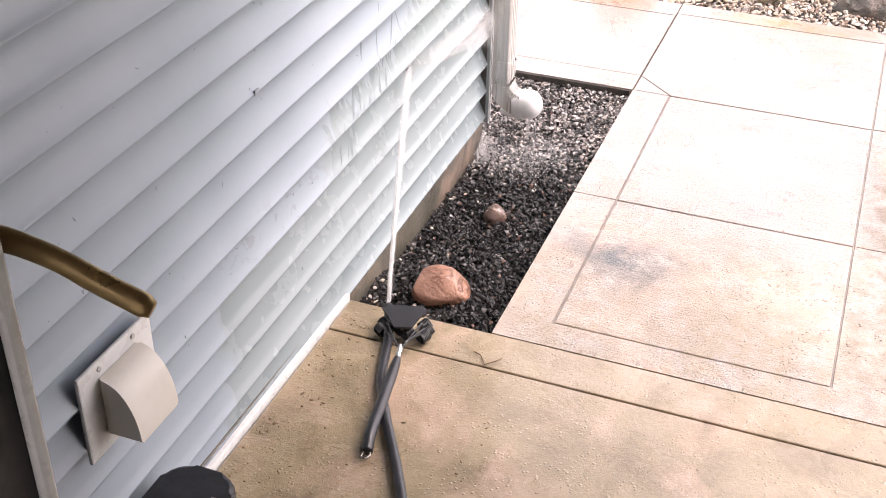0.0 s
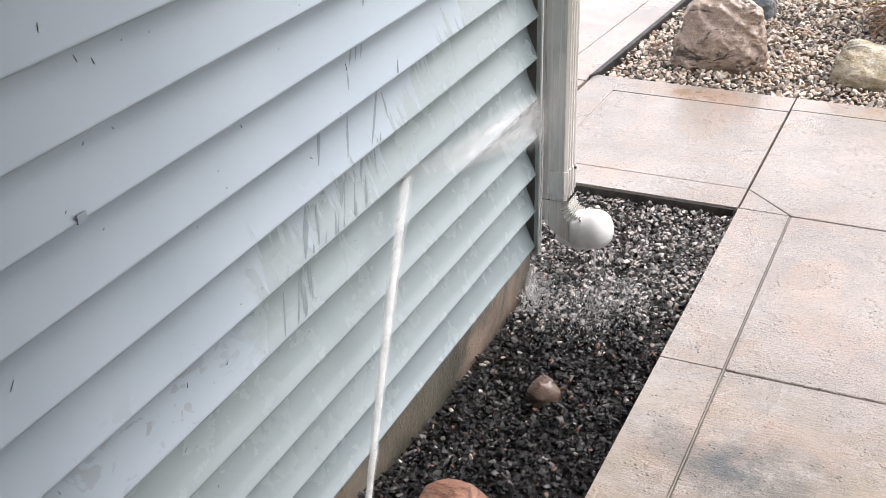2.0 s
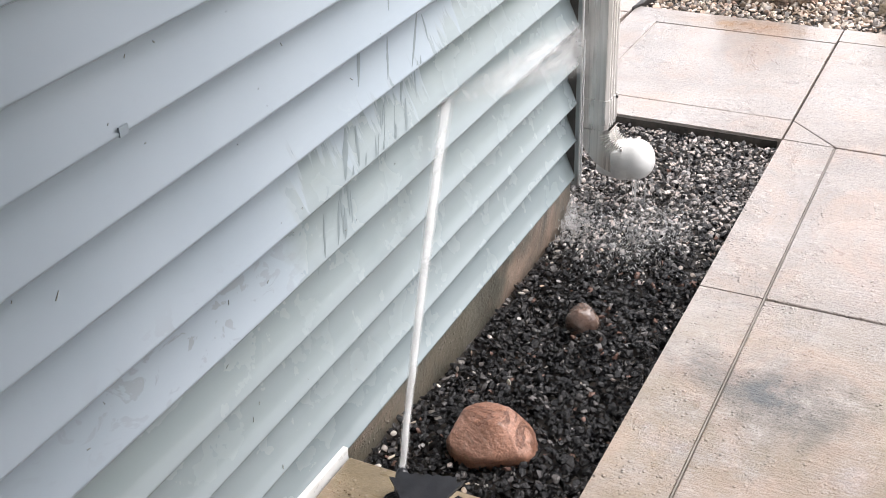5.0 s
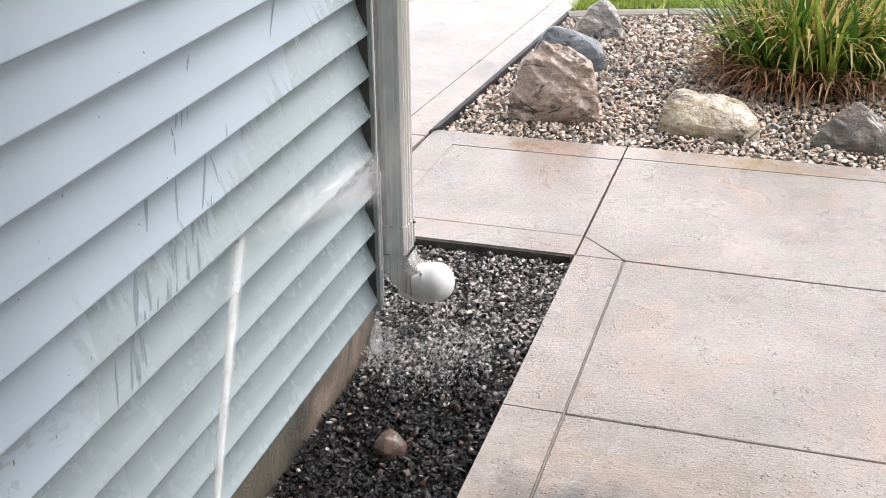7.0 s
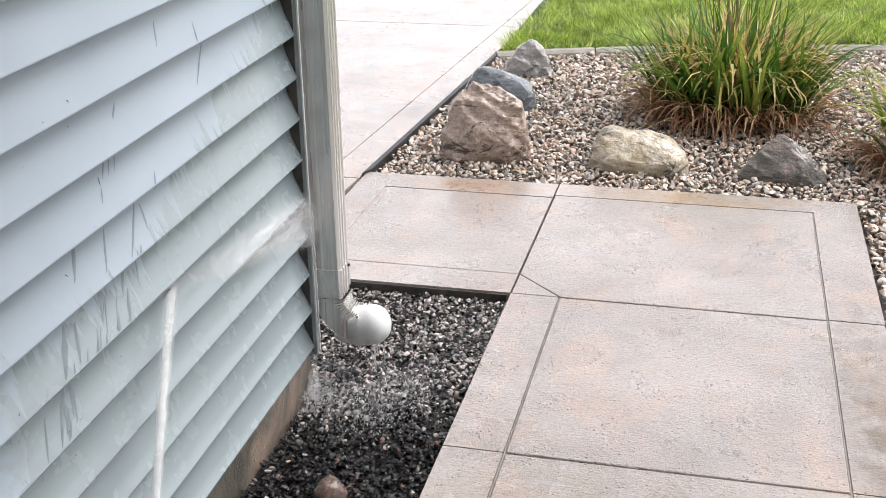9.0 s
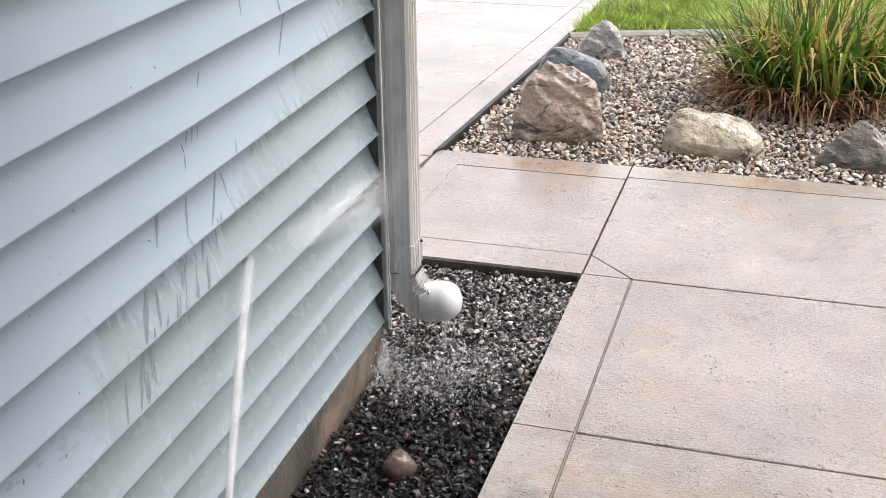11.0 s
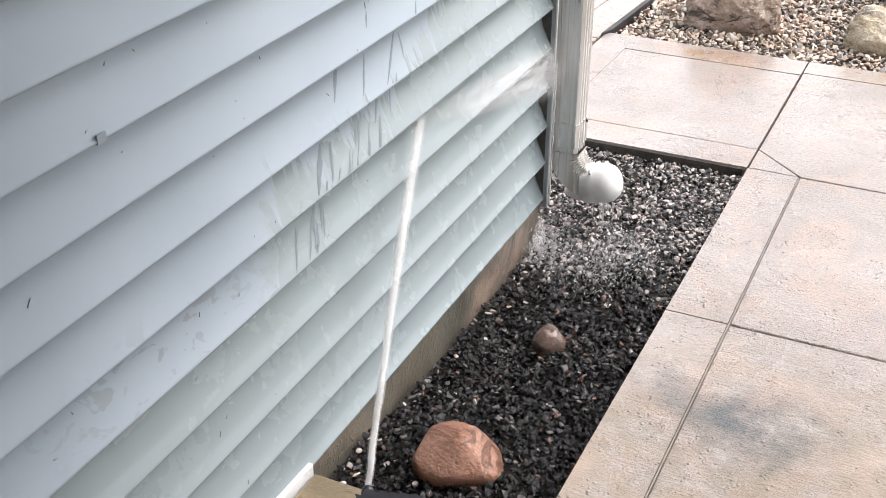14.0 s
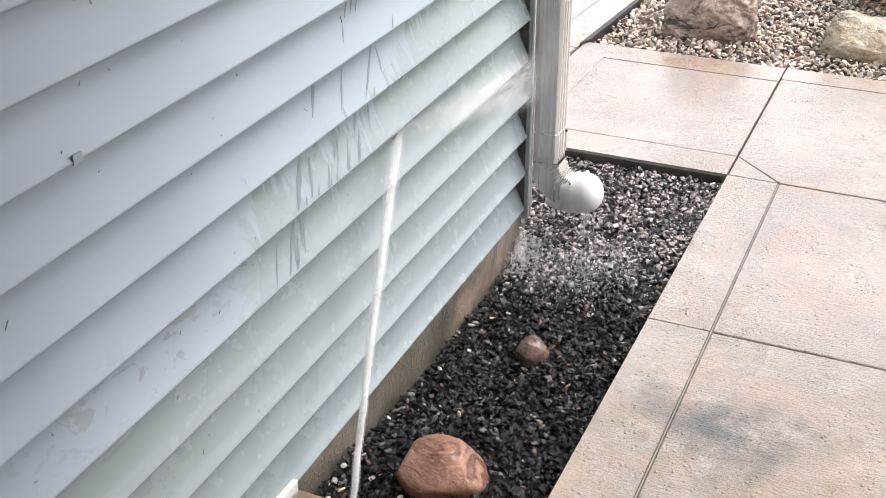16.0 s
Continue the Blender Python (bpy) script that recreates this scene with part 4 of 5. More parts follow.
shape = [(-0.022, -0.062), (0.022, -0.062), (0.040, -0.022), (0.060, 0.010), (0.049, 0.008), (0.047, 0.022)]
shape += [(0.043 - 0.0086 * j, 0.0185 + 0.0035 * (j % 2)) for j in range(10)] + [(-0.047, 0.022), (-0.049, 0.008), (-0.060, 0.010), (-0.040, -0.022)]
shape = [(x * 1.16, y * 1.15 + 0.018) for x, y in shape]
lo = [b.verts.new(HEAD + side * x + along * y + Vector((0, 0, -0.003))) for x, y in shape]
hi = [b.verts.new(HEAD + side * x + along * y + Vector((0, 0, 0.003))) for x, y in shape]
b.faces.new(lo[::-1])
b.faces.new(hi)
for k in range(len(shape)):
    j = (k + 1) % len(shape)
    b.faces.new((lo[k], lo[j], hi[j], hi[k]))
part("scraper_plate", b, RUBBER, brush)
def coil(path, r, turns, wire):
    """A spring of thick wire wound round a curved path."""
    m = bmesh.new()
    pts = spline(path, turns * 9)
    out = []
    for k, p in enumerate(pts):
        d = (pts[min(k + 1, len(pts) - 1)] - pts[max(k - 1, 0)]).normalized()
        u = d.cross(Vector((0, 0, 1))).normalized()
        w = u.cross(d)
        a = 2 * math.pi * k / 9
        out.append(p + (u * math.cos(a) + w * math.sin(a)) * r)
    for q in out:
        q.z = max(q.z, wire + 0.001)
    return add_tube(m, out, wire, 5)


low = Vector((0, 0, -0.036))
for sx, ay in ((0.060, 0.004), (0.068, -0.020), (0.060, -0.044), (-0.058, 0.002), (-0.066, -0.024), (0.012, -0.030), (-0.014, -0.012)):
    mid = HEAD + side * sx + along * ay + low
    out = (side * (1 if sx > 0 else -1) * 0.6 + along * 0.8).normalized()
    part("wire_coil", coil([mid - out * 0.015, mid, mid + out * 0.015], 0.0155, 6, 0.0036), WIRE, brush, "thick coiled black wire", True)
    if abs(sx) > 0.03:
        b = bmesh.new()
        pts = spline([NECK + side * sx * 0.06, NECK + along * 0.030 + side * sx * 0.32 + Vector((0, 0, 0.004)), mid - out * 0.012 + Vector((0, 0, 0.016))], 20)
        add_tube(b, pts, [0.0026 + 0.0010 * (k % 2) for k in range(21)], 8)
        part("arm_wire", b, WIRE, brush, "twisted steel arm")
b = bmesh.new()
END = Vector((0.362, 0.892, 0.018))
down = (END - NECK).normalized()
add_tube(b, [NECK + along * 0.012, NECK, NECK + down * 0.045], [0.007, 0.008, 0.008], 12)
part("ferrule", b, STEEL, brush, "bright steel neck")
b = bmesh.new()
pts = spline([NECK + down * 0.04, NECK + down * 0.10 + side * -0.004, NECK.lerp(END, 0.55) + Vector((-0.012, 0, 0.006)), NECK.lerp(END, 0.85) + Vector((-0.02, 0, 0.012)), END + Vector((-0.02, 0, 0.0))], 24)
add_tube(b, pts, [0.009 + 0.007 * math.sin(min(k / 8, 1) * 1.57) for k in range(25)], 14)
handle = part("handle", b, RUBBER, brush, "", True)
b = bmesh.new()
add_tube(b, [pts[-1] + Vector((0.010, 0, 0.0)), pts[-1] + Vector((0.014, -0.012, 0.0)), pts[-1] + Vector((0.006, -0.024, 0.0)), pts[-1] + Vector((-0.006, -0.022, 0.0)), pts[-1] + Vector((-0.008, -0.004, 0.0))], 0.0022, 8)
part("hanging_loop", b, STEEL, handle, "bright steel hanging loop")

jet = thing("water_jet", "white jet of water arching from the hose to the siding", "water", place=(0, 0, 0))
A, B = Vector((0.154, 1.471, 0.055)), Vector((0.002, 2.010, 0.572))
b = bmesh.new()
pts, rad = [], []
for k in range(61):
    u = k / 60
    p = A.lerp(B, u)
    p.z += 0.030 * 4 * u * (1 - u)
    p += Vector((0.0016 * noise.noise(Vector((u * 16, 0, 0))), 0.0016 * noise.noise(Vector((u * 16, 5, 0))), 0))
    pts.append(p)
    rad.append((0.0058 + 0.0034 * u) * (1 + 0.16 * noise.noise(Vector((u * 26, 2, 7)))))
add_tube(b, pts, rad, 12, caps=False)
part("stream", b, JET, jet, "", True)
b = bmesh.new()
add_tube(b, pts, [r * (1.4 + 0.5 * (k / 60) ** 2) for k, r in enumerate(rad)], 12, caps=False)
part("veil", b, MIST, jet, "thin veil of spray round the jet", True)


splash = thing("wall_splash", "thin white spray of water sliding over the siding", "water", place=(0, 0, 0))
def fan(name, near, out, material, seed):
    """A sheet of water driven along the wall, coming away from it towards the corner."""
    b = bmesh.new()
    ny, nz = 70, 26
    grid = []
    for i in range(ny + 1):
        y = 1.96 + 0.98 * i / ny
        half = 0.025 + 0.085 * (y - 1.97)
        mid = 0.572 - 0.176 * (y - 1.97)
        row = []
        for j in range(nz + 1):
            z = mid - half + 2 * half * j / nz
            skin = skin_x(y, z) if y < CORNER - 0.01 else 0.0
            x = max(skin, -0.014) + near + out * (i / ny) * (0.6 + 0.7 * noise.noise(Vector((y * 9, z * 14, seed))))
            row.append(b.verts.new((max(x, skin + 0.003), y, z)))
        grid.append(row)
    for i in range(ny):
        for j in range(nz):
            b.faces.new((grid[i][j], grid[i + 1][j], grid[i + 1][j + 1], grid[i][j + 1]))
    return part(name, b, material, splash, "", True)


fan("film", 0.006, 0.006, FILM, 2)
fan("wisp", 0.012, 0.020, WISP, 5)
rng = random.Random(31)
b = bmesh.new()
for k in range(260):
    y = 1.98 + 0.9 * rng.random() ** 0.8
    z = 0.572 - 0.176 * (y - 1.97) + rng.gauss(0, 0.012 + 0.05 * (y - 1.97))
    r = rng.uniform(0.0005, 0.0013)
    p = Vector(((skin_x(y, z) if y < CORNER else 0.0) + rng.uniform(0.003, 0.05) * (y - 1.9), y, z))
    d = Vector((0, 1, -0.25)).normalized() * r * rng.uniform(1, 3)
    add_tube(b, [p - d, p, p + d], [r * 0.4, r, r * 0.4], 5)
tagged(part("spray_drops", b, DROP, splash), kind="stuff")

runs = thing("water_runs", "dark wet runs of water down the siding courses", "water", kind="stuff")
b = bmesh.new()


def run_down(b, y, z, length, width, lean, wobble):
    """One thin run that follows the face of the siding downwards."""
    n = max(4, int(length / 0.006))
    rows = []
    for k in range(n + 1):
        u = k / n
        zz = z - length * u
        yy = y + lean * u - 1.7 * (skin_x(y, zz) - skin_x(y, z)) + 0.002 * noise.noise(Vector((wobble, u * 2, 0)))
        half = width * 0.5 * (0.25 + 0.9 * math.sin(math.pi * min(u * 0.92 + 0.06, 1))) * (1 + 0.4 * noise.noise(Vector((wobble * 3, u * 7, 2))))
        rows.append([b.verts.new((skin_x(yy, zz) + h, yy + t * half, zz)) for t, h in ((-1, 0.0004), (-0.5, 0.0006), (0.5, 0.0006), (1, 0.0004))])
    for p, q in zip(rows, rows[1:]):
        f = ((p[0].co.z - FOOT - TILT * p[0].co.y) / COURSE) % 1
        if 0.06 < f < 0.93:
            for t in range(3):
                b.faces.new((p[t], p[t + 1], q[t + 1], q[t]))


for k, (y, z, length, width, lean) in enumerate((
        (2.115, 1.100, 0.045, 0.005, 0.0), (2.262, 1.070, 0.050, 0.006, 0.016), (2.284, 1.030, 0.090, 0.007, -0.060), (1.927, 0.985, 0.026, 0.006, -0.010),
        (1.875, 0.902, 0.042, 0.006, -0.012), (1.893, 0.896, 0.036, 0.005, -0.010), (1.912, 0.890, 0.030, 0.004, -0.008), (1.833, 0.850, 0.026, 0.005, 0.0),
        (2.013, 0.822, 0.052, 0.005, -0.004), (1.737, 0.790, 0.072, 0.011, -0.010), (1.835, 0.765, 0.066, 0.007, -0.006), (1.960, 0.772, 0.080, 0.009, -0.032),
        (1.975, 0.765, 0.050, 0.006, 0.024), (1.660, 0.648, 0.075, 0.016, -0.008), (1.692, 0.640, 0.062, 0.009, 0.006), (1.640, 0.585, 0.032, 0.008, 0.0))):
    run_down(b, y, z, length, width, lean, k * 1.7)
for k in range(26):
    y = rng.uniform(1.50, 1.95)
    run_down(b, y, rng.uniform(0.42, 0.50) + 0.5 * (y - 1.5), rng.uniform(0.02, 0.07), rng.uniform(0.003, 0.010), rng.uniform(-0.014, 0.006), 40 + k * 1.3)
part("runs", b, WET_RUN, runs, "", True)
trickle = thing("corner_trickle", "white water running down the house corner into the gravel", "water", place=(0, 0, 0))
b = bmesh.new()
add_tube(b, [(0.0140 + 0.0008 * math.sin(k * 1.7), CORNER + 0.004 + 0.0006 * math.sin(k), 0.44 - 0.0142 * k) for k in range(31)], [0.0022 + 0.0014 * abs(math.sin(k * 0.9)) for k in range(31)], 8)
part("stream", b, JET, trickle, "", True)
b = bmesh.new()
add_tube(b, [(0.006 + 0.004 * k / 6, CORNER - 0.01 - 0.012 * k, 0.01 - 0.018 * k) for k in range(7)], [0.008 + 0.0025 * k for k in range(7)], 10)
part("fall", b, FALL, trickle, "", True)
spray = thing("splash_drops", "scattered drops splashing on the black gravel", "water", kind="stuff")
rng = random.Random(12)
b = bmesh.new()
for k in range(2200):
    near = rng.random() < 0.45
    c = (0.03, 2.72) if near else (0.24, 2.66)
    s = (0.04, 0.06) if near else (0.085, 0.11)
    x, y = abs(rng.gauss(c[0], s[0])), rng.gauss(c[1], s[1])
    if x > 0.44 or x < 0.006:
        continue
    z = bed_height(x, y) + 0.012 + abs(rng.gauss(0, 0.03 if near else 0.018))
    r = rng.uniform(0.0005, 0.0014)
    l = rng.uniform(0.5, 3.0) * r
    d = Vector((rng.gauss(0, 0.6), rng.gauss(0, 0.6), 1)).normalized() * (r + l)
    p = Vector((x, y, z))
    add_tube(b, [p - d, p - d * 0.4, p + d * 0.4, p + d], [r * 0.3, r, r, r * 0.3], 5)
part("drops", b, DROP, spray, "", True)
b = bmesh.new()
g = []
for i in range(25):
    row = []
    for j in range(25):
        x, y = 0.015 + 0.36 * i / 24, 2.54 + 0.38 * j / 24
        row.append(b.verts.new((x, y, bed_height(x, y) + 0.010 + 0.012 * noise.noise(Vector((x * 34, y * 34, 4))))))
    g.append(row)
for i in range(24):
    for j in range(24):
        d = math.hypot((i - 11.5) / 12, (j - 11.5) / 12) + 0.35 * noise.noise(Vector((i * 0.3, j * 0.3, 8)))
        if d < 0.85:
            b.faces.new((g[i][j], g[i + 1][j], g[i + 1][j + 1], g[i][j + 1]))
drips = thing("drips", "thin threads of water dripping from the drain fitting", "water", kind="stuff")
drip_mesh = bmesh.new()
rng = random.Random(17)
for k in range(9):
    x, y, z = rng.uniform(0.12, 0.19), cy + rng.gauss(-0.01, 0.018), 0.030
    fall = rng.uniform(0.025, 0.075)
    add_tube(drip_mesh, [(x, y, z), (x + 0.001, y, z - fall * 0.5), (x, y, z - fall)], [0.0012, 0.0018, 0.0010], 6)
part("threads", drip_mesh, DROP, drips, "", True)
churn = thing("churned_water", "foaming water churning over black gravel", "water", place=(0, 0, 0))
part("surface", b, POOL, churn, "", True)
# ---------------------------------------------------------------- dirt and clippings stuck to the siding
clip = thing("wall_debris", "grass clippings and dirt flecks stuck to the siding", "debris", kind="stuff")
rng = random.Random(3)
b = bmesh.new()
for k in range(120):
    y, z = rng.uniform(0.1, 2.2) ** 0.8, rng.uniform(0.05, 1.5)
    f = ((z - FOOT - TILT * y) / COURSE) % 1
    x = skin_x(y, z) + 0.0006
    if f > 0.8 or f < 0.06:
        continue
    a = rng.choice((rng.gauss(1.3, 0.4), rng.gauss(0.3, 0.5)))
    l, w = rng.choice((0.0012, 0.0015, 0.002, 0.004, 0.006)) * rng.uniform(0.6, 1.2), rng.uniform(0.0006, 0.0012)
    u, v = Vector((-0.30 * math.sin(a), math.cos(a), math.sin(a))) * l, Vector((0, -math.sin(a), math.cos(a))) * w
    c = Vector((x, y, z))
    q = [b.verts.new(c + u * s + v * t + Vector((h, 0, 0))) for h in (0, 0.0008) for s, t in ((-1, -1), (1, -0.5), (1, 0.5), (-1, 1))]
    b.faces.new(q[4:])
    for i in range(4):
        b.faces.new((q[i], q[(i + 1) % 4], q[4 + (i + 1) % 4], q[4 + i]))
part("flecks", b, DEBRIS, clip)
grit = thing("slab_debris", "twigs, grit and small leaves on the wet slab", "debris", kind="stuff")
b = bmesh.new()
for k in range(150):
    x, y = rng.uniform(0.05, 1.2), rng.uniform(0.35, 1.44)
    if rng.random() < 0.5:
        x = abs(rng.gauss(0.05, 0.06)) + 0.03
    r = rng.uniform(0.0015, 0.005)
    a = rng.uniform(0, 3.1)
    d = Vector((math.cos(a), math.sin(a), 0)) * r * rng.uniform(0.6, 1.6)
    p = Vector((x, y, r * 0.5))
    add_tube(b, [p - d, p, p + d], [r * 0.4, r * 0.7, r * 0.3], 6, 0.7)
for q in (((0.500, 1.362, 0.004), (0.475, 1.397, 0.006), (0.452, 1.407, 0.004)), ((0.500, 1.362, 0.004), (0.530, 1.384, 0.010), (0.536, 1.407, 0.004))):
    add_tube(b, q, 0.0018, 6)
part("bits", b, LITTER, grit)


# ---------------------------------------------------------------- daylily clumps
def leaf_blade(b, base, heading, length, lift, droop, width, segs=6):
    u = Vector((math.cos(heading), math.sin(heading), 0))
    w = Vector((-u.y, u.x, 0))
    prev = None
    p = Vector(base)
    a = lift
    for k in range(segs + 1):
        f = k / segs
        half = width * (0.55 + 0.9 * f if f < 0.35 else 0.87 * (1 - f) / 0.65 + 0.02) * 0.5
        fold = Vector((0, 0, half * 0.5))
        now = [b.verts.new(p - w * half + fold), b.verts.new(p), b.verts.new(p + w * half + fold)]
        if prev:
            b.faces.new((prev[0], prev[1], now[1], now[0]))
            b.faces.new((prev[1], prev[2], now[2], now[1]))
        prev = now
        p = p + (u * math.cos(a) + Vector((0, 0, math.sin(a)))) * length / segs
        p.z = max(p.z, 0.012)
        a -= droop / segs * (0.4 + 1.3 * f)


def daylily(place, spread, height, count, seed, label):
    clump = thing("daylily_clump", label, "plant", "daylily clumps", place=place)
    rng = random.Random(seed)
    b, dead = bmesh.new(), bmesh.new()
    for _ in range(count):
        r = spread * math.sqrt(rng.random()) * 0.80
        t = rng.uniform(0, 2 * math.pi)
        base = (r * math.cos(t), r * math.sin(t) * 0.75, -0.02)
        out = t + rng.gauss(0, 1.1)
        lift = rng.uniform(1.22, 1.56) - 0.24 * r / spread
        leaf_blade(b, base, out, height * rng.uniform(0.7, 1.25), lift, rng.choice((0.3, 0.6, 0.9, 1.4, 2.2)), rng.uniform(0.022, 0.038))
    for _ in range(int(count * 0.8)):
        t = rng.choice((rng.uniform(0, 2 * math.pi), rng.gauss(3.6, 0.6), rng.gauss(4.7, 0.7)))
        r = spread * rng.uniform(0.55, 1.0)
        leaf_blade(dead, (r * math.cos(t), r * math.sin(t) * 0.75, 0.02), t + rng.gauss(0, 0.8), height * rng.uniform(0.35, 0.75), rng.uniform(0.4, 1.2), rng.uniform(1.6, 3.6), rng.uniform(0.010, 0.020))
    for _ in range(count // 5):
        t, r = rng.uniform(0, 6.28), spread * rng.uniform(0, 0.5)
        leaf_blade(dead, (r * math.cos(t), r * math.sin(t) * 0.75, 0.02), t, height * rng.uniform(0.8, 1.15), rng.uniform(1.1, 1.5), rng.uniform(0.8, 2.8), rng.uniform(0.012, 0.020))
    gold = bmesh.new()
    for _ in range(count // 2):
        t, r = rng.uniform(0, 6.28), spread * rng.uniform(0, 0.6)
        leaf_blade(gold, (r * math.cos(t), r * math.sin(t) * 0.75, 0.02), t + rng.gauss(0, 0.6), height * rng.uniform(0.8, 1.2), rng.uniform(1.2, 1.55), rng.choice((1.2, 2.4, 3.4, 4.4)), rng.uniform(0.018, 0.030))
    part("yellow_leaves", gold, TIPS, clump, "yellowed leaves with drooping tips")
    part("leaves", b, LEAF, clump, "green arching strap leaves")
    part("dry_leaves", dead, DRY_LEAF, clump, "brown withered leaves round the foot")
    for _ in range(26):
        s = bmesh.new()
        t, r = rng.uniform(0, 6.28), spread * rng.uniform(0, 0.5)
        p = Vector((r * math.cos(t), r * math.sin(t), 0))
        q = p + Vector((rng.gauss(0, 0.06), rng.gauss(0, 0.06), height * rng.uniform(1.0, 1.35)))
        add_tube(s, [p, p.lerp(q, 0.5) + Vector((0.01, 0, 0)), q], [0.0035, 0.003, 0.002], 5)
        part("flower_stalk", s, STALK, clump, "brownish bare flower stalk")
    return clump


daylily((1.13, 5.58, -0.02), 0.40, 0.55, 460, 5, "tall green daylily clump with yellowing tips on gravel")
daylily((2.02, 4.95, -0.02), 0.32, 0.48, 200, 9, "daylily clump with withered leaves beside the walk")
daylily((2.55, 6.0, -0.02), 0.34, 0.46, 200, 15, "green daylily clump on river gravel")

# ---------------------------------------------------------------- lawn
lawn = thing("lawn", "bright wet green lawn behind the kerb", "lawn", kind="structure")
b = bmesh.new()
xs = [drive_edge(6.7) + 0.012 + 0.25 * k for k in range(24)]
row0 = [b.verts.new((x, kerb_y(x) + 0.090, 0.012)) for x in xs]
row1 = [b.verts.new((x, 15, 0.02)) for x in xs]
for k in range(len(xs) - 1):
    b.faces.new((row0[k], row0[k + 1], row1[k + 1], row1[k]))
part("turf", b, LAWN_SOIL, lawn)
rng = np.random.default_rng(7)
N = 120000
gx = rng.uniform(-0.24, 4.2, N)
gy = 6.53 + (rng.random(N) ** 1.5) * 4.6
keep = gy > np.array([kerb_y(x) + 0.080 for x in gx])
keep &= gx > -0.346 + 0.051 * (gy - 4.33) + 0.02
gx, gy = gx[keep], gy[keep]
N = len(gx)
ang, hgt = rng.uniform(0, 6.283, N), rng.uniform(0.034, 0.080, N) * (1 + 0.5 * np.sin(gx * 9 + np.sin(gy * 5) * 2) * np.sin(gy * 7 + 1.3))
tilt = rng.normal(0, 0.55, (N, 2)) + 0.5 * np.stack([np.sin(gy * 11 + gx * 4), np.cos(gx * 8 - gy * 5)], 1)
wid = 0.0024 + 0.0016 * rng.random(N)
base = np.stack([gx, gy, np.full(N, 0.010)], 1)
wx = np.stack([np.cos(ang) * wid, np.sin(ang) * wid, np.zeros(N)], 1)
tip_ = base + np.stack([tilt[:, 0] * hgt, tilt[:, 1] * hgt, hgt], 1)
gv = np.stack([base - wx, base + wx, tip_], 1).reshape(-1, 3)
me = bpy.data.meshes.new("grass_blades")
me.from_pydata(gv.tolist(), [], np.arange(N * 3).reshape(-1, 3).tolist())
me.materials.append(GRASS)
ob = tagged(new("grass_blades", me), kind="stuff")
ob.parent = lawn

# ---------------------------------------------------------------- gravel: a bed of black chips and a bed of river pebbles
def stone_pose(rng, x, y, z, size, flat):
    e = Euler((rng.gauss(0, flat), rng.gauss(0, flat), rng.uniform(0, 6.28)))
    return Matrix.LocRotScale((x, y, z), e, (size, size, size))


black_bed = thing("gravel_bed", "glossy wet black crushed-stone bed along the wall", "gravel", kind="structure")
b = bmesh.new()
grid = [[b.verts.new((x, y, bed_height(x, y) - 0.016)) for x in [-0.345 + 0.81 * i / 12 for i in range(13)]] for y in [1.51 + 1.835 * j / 20 for j in range(21)]]
for j in range(20):
    for i in range(12):
        b.faces.new((grid[j][i], grid[j][i + 1], grid[j + 1][i + 1], grid[j + 1][i]))
part("soil", b, SOIL, black_bed)
rng = random.Random(21)
chips = chip_shapes(14, 2, BLACK_STONE, False)
poses, pieces, pale = [], [], []
step = 0.0100
y = BED_NEAR + 0.006
while y < BED_FAR - 0.012:
    x = -0.33 if y > CORNER + 0.04 else 0.004
    while x < BED_X - 0.004:
        px, py = x + rng.uniform(-0.5, 0.5) * step, y + rng.uniform(-0.5, 0.5) * step
        size = rng.choice((0.008, 0.010, 0.013, 0.016, 0.019, 0.023))
        m = stone_pose(rng, min(px, BED_X - 0.009), min(max(py, BED_NEAR + 0.008), BED_FAR - 0.016), bed_height(px, py) + rng.uniform(-0.008, 0.006), size, 0.55)
        k = rng.randrange(len(chips))
        if rng.random() < min(max((py - 2.45) / 0.5, 0.02), 0.8):
            pale.append((k, m))
        elif 1.54 < py < 2.2 and rng.random() < 0.12 and len(pieces) < 290:
            pieces.append((k, m))
        else:
            poses.append((k, m))
        x += step
    y += step
scatter(chips, poses, BLACK_STONE, "crushed_stone", black_bed)
tan_shapes = chip_shapes(6, 14, RIVER_STONE, True)
tan = []
for _ in range(22):
    py = BED_NEAR + 0.03 + 1.1 * rng.random() ** 1.6
    px = 0.012 + abs(rng.gauss(0, 0.030)) if rng.random() < 0.7 else rng.uniform(0.05, 0.44)
    tan.append((rng.randrange(6), stone_pose(rng, px, py, bed_height(px, py) + 0.008, rng.choice((0.012, 0.015, 0.019)), 0.5)))
scatter(tan_shapes, tan, RIVER_STONE, "tan_pebbles", black_bed)
pale_shapes = chip_shapes(10, 8, GREY_STONE, True)
pale = [(k % 10, Matrix.Translation((rng.uniform(-0.006, 0.006) * n, rng.uniform(-0.006, 0.006) * n, 0.002 * n)) @ m @ Matrix.Diagonal((0.68, 0.68, 0.68, 1))) for k, m in pale for n in (0, 1)]
scatter(pale_shapes, pale, GREY_STONE, "paler_chips", black_bed)

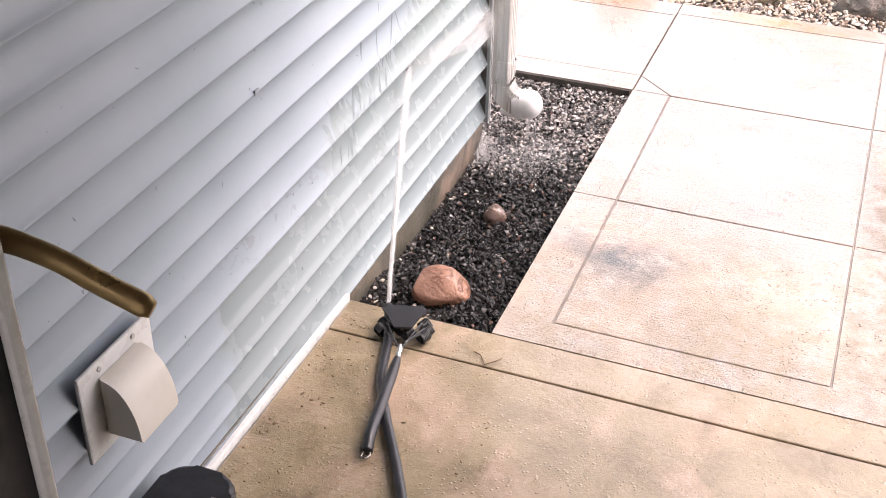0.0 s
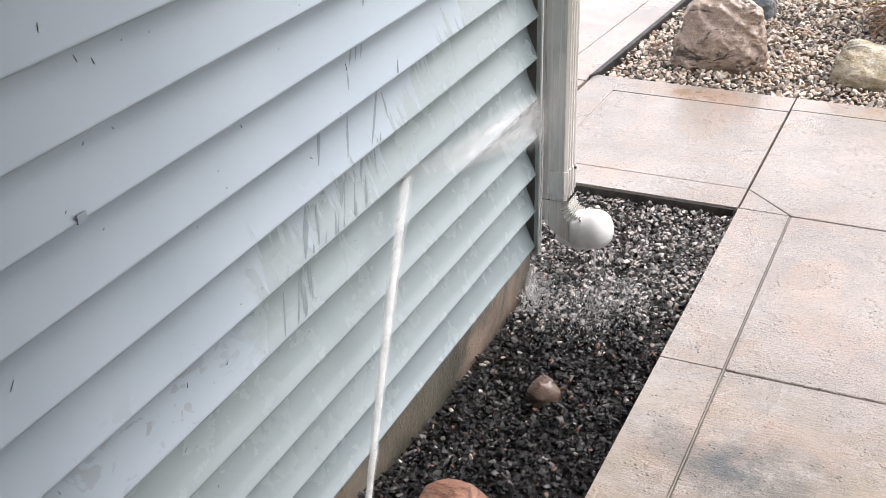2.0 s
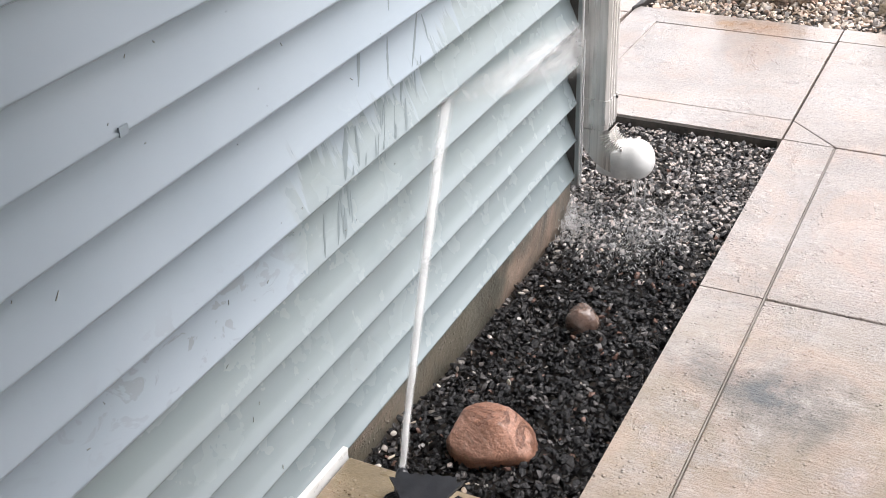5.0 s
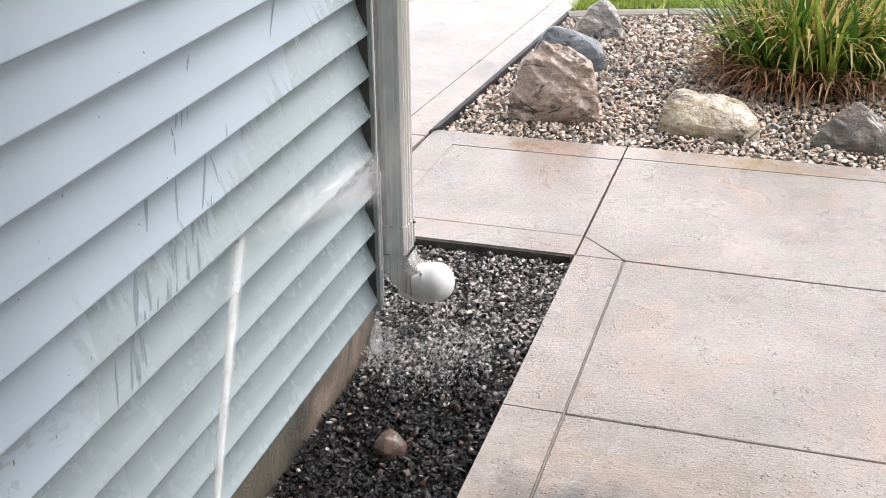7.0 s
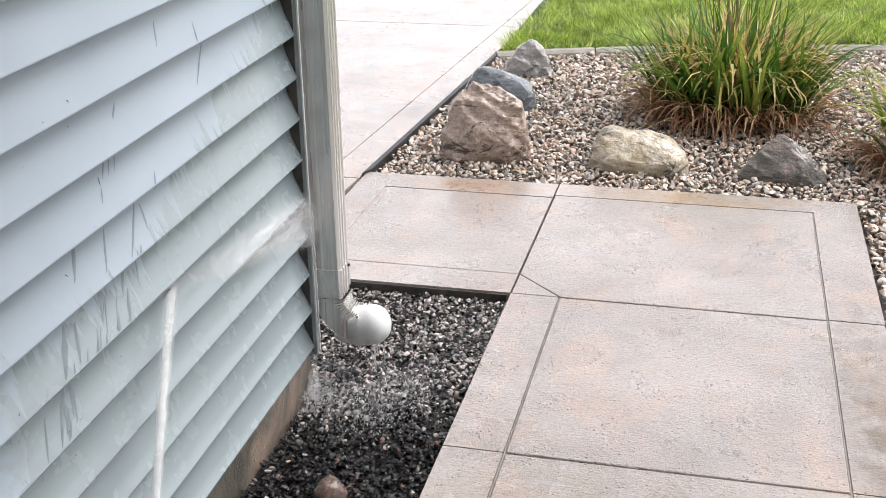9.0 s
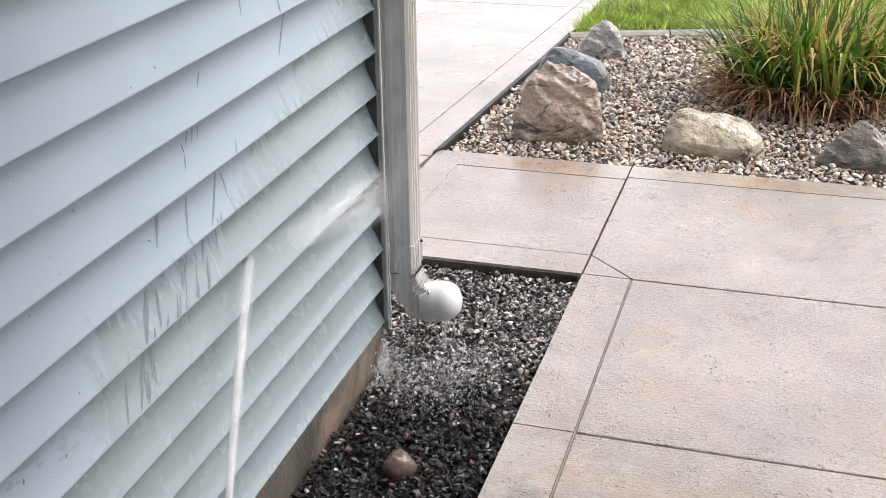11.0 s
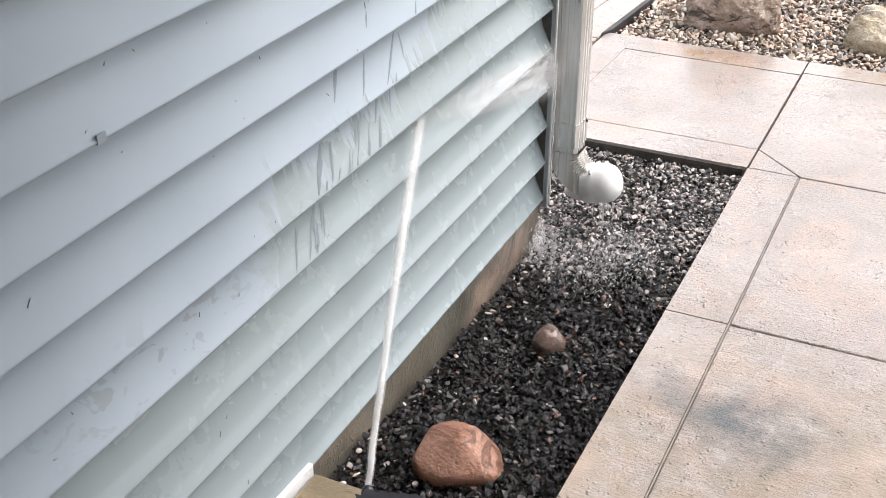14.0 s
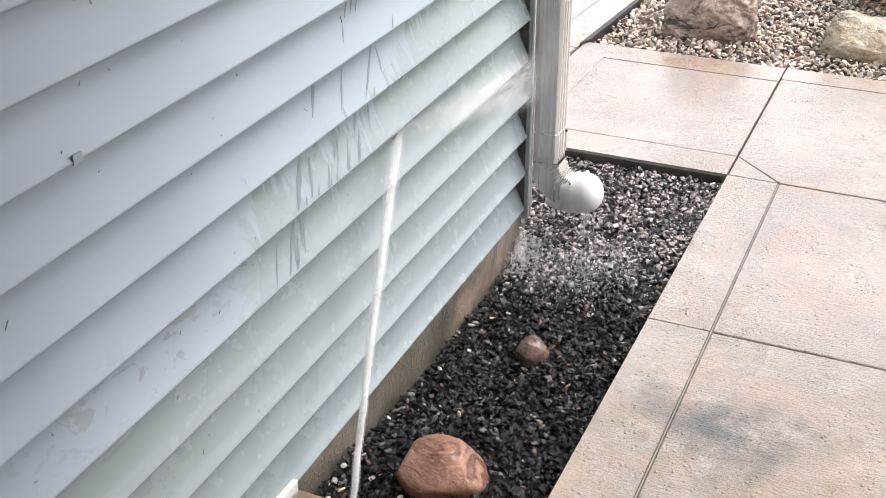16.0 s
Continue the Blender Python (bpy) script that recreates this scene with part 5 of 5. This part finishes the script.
river_bed = thing("pebble_bed", "wet tan, pink and grey river pebbles round the planting", "gravel", kind="structure")
b = bmesh.new()
add_prism(b, [(-0.31, WALK_Y + 0.002), (3.22, WALK_Y + 0.002), (3.22, kerb_y(3.22) + 0.03)] + [(x, kerb_y(x) + 0.03) for x in (2.5, 1.5, 0.8, 0.3, 0.0, -0.2)], -0.15, -0.030)
add_prism(b, [(WALK_R + 0.002, BED_NEAR + 0.01), (2.08, BED_NEAR + 0.01), (2.08, WALK_Y), (WALK_R + 0.002, WALK_Y)], -0.15, -0.031)
part("soil", b, SOIL, river_bed)
pebbles = chip_shapes(12, 5, RIVER_STONE, True)
rposes, rpieces = [], []
step = 0.0178
y = WALK_Y + 0.012
while y < 7.3:
    x = drive_edge(y) + 0.035
    while x < 3.2:
        px, py = x + rng.uniform(-0.5, 0.5) * step, y + rng.uniform(-0.5, 0.5) * step
        if py < kerb_y(px) + 0.0 and px > drive_edge(py) + 0.03 and py > WALK_Y + 0.008:
            size = rng.choice((0.014, 0.018, 0.021, 0.025, 0.031))
            m = stone_pose(rng, px, py, -0.012 + rng.uniform(-0.012, 0.012), size, 0.6)
            k = rng.randrange(len(pebbles))
            if 4.42 < py < 4.75 and px < 1.5 and rng.random() < 0.38 and len(rpieces) < 290:
                rpieces.append((k, m))
            else:
                rposes.append((k, m))
        x += step
    y += step
y = BED_NEAR + 0.03
while y < WALK_Y:
    x = WALK_R + 0.02
    while x < 2.05:
        m = stone_pose(rng, x + rng.uniform(0, 0.012), y + rng.uniform(-0.012, 0.012), -0.014 + rng.uniform(-0.01, 0.01), rng.choice((0.016, 0.022, 0.028, 0.036)), 0.6)
        rposes.append((rng.randrange(len(pebbles)), m))
        x += 0.022
    y += 0.022
scatter(pebbles, rposes, RIVER_STONE, "river_pebbles", river_bed)

# single stones that lie nearest
for bed, shapes, chosen in ((black_bed, chips, pieces), (river_bed, pebbles, rpieces)):
    for k, m in chosen:
        ob = new("stone", shapes[k])
        ob.parent = bed
        ob.matrix_basis = m
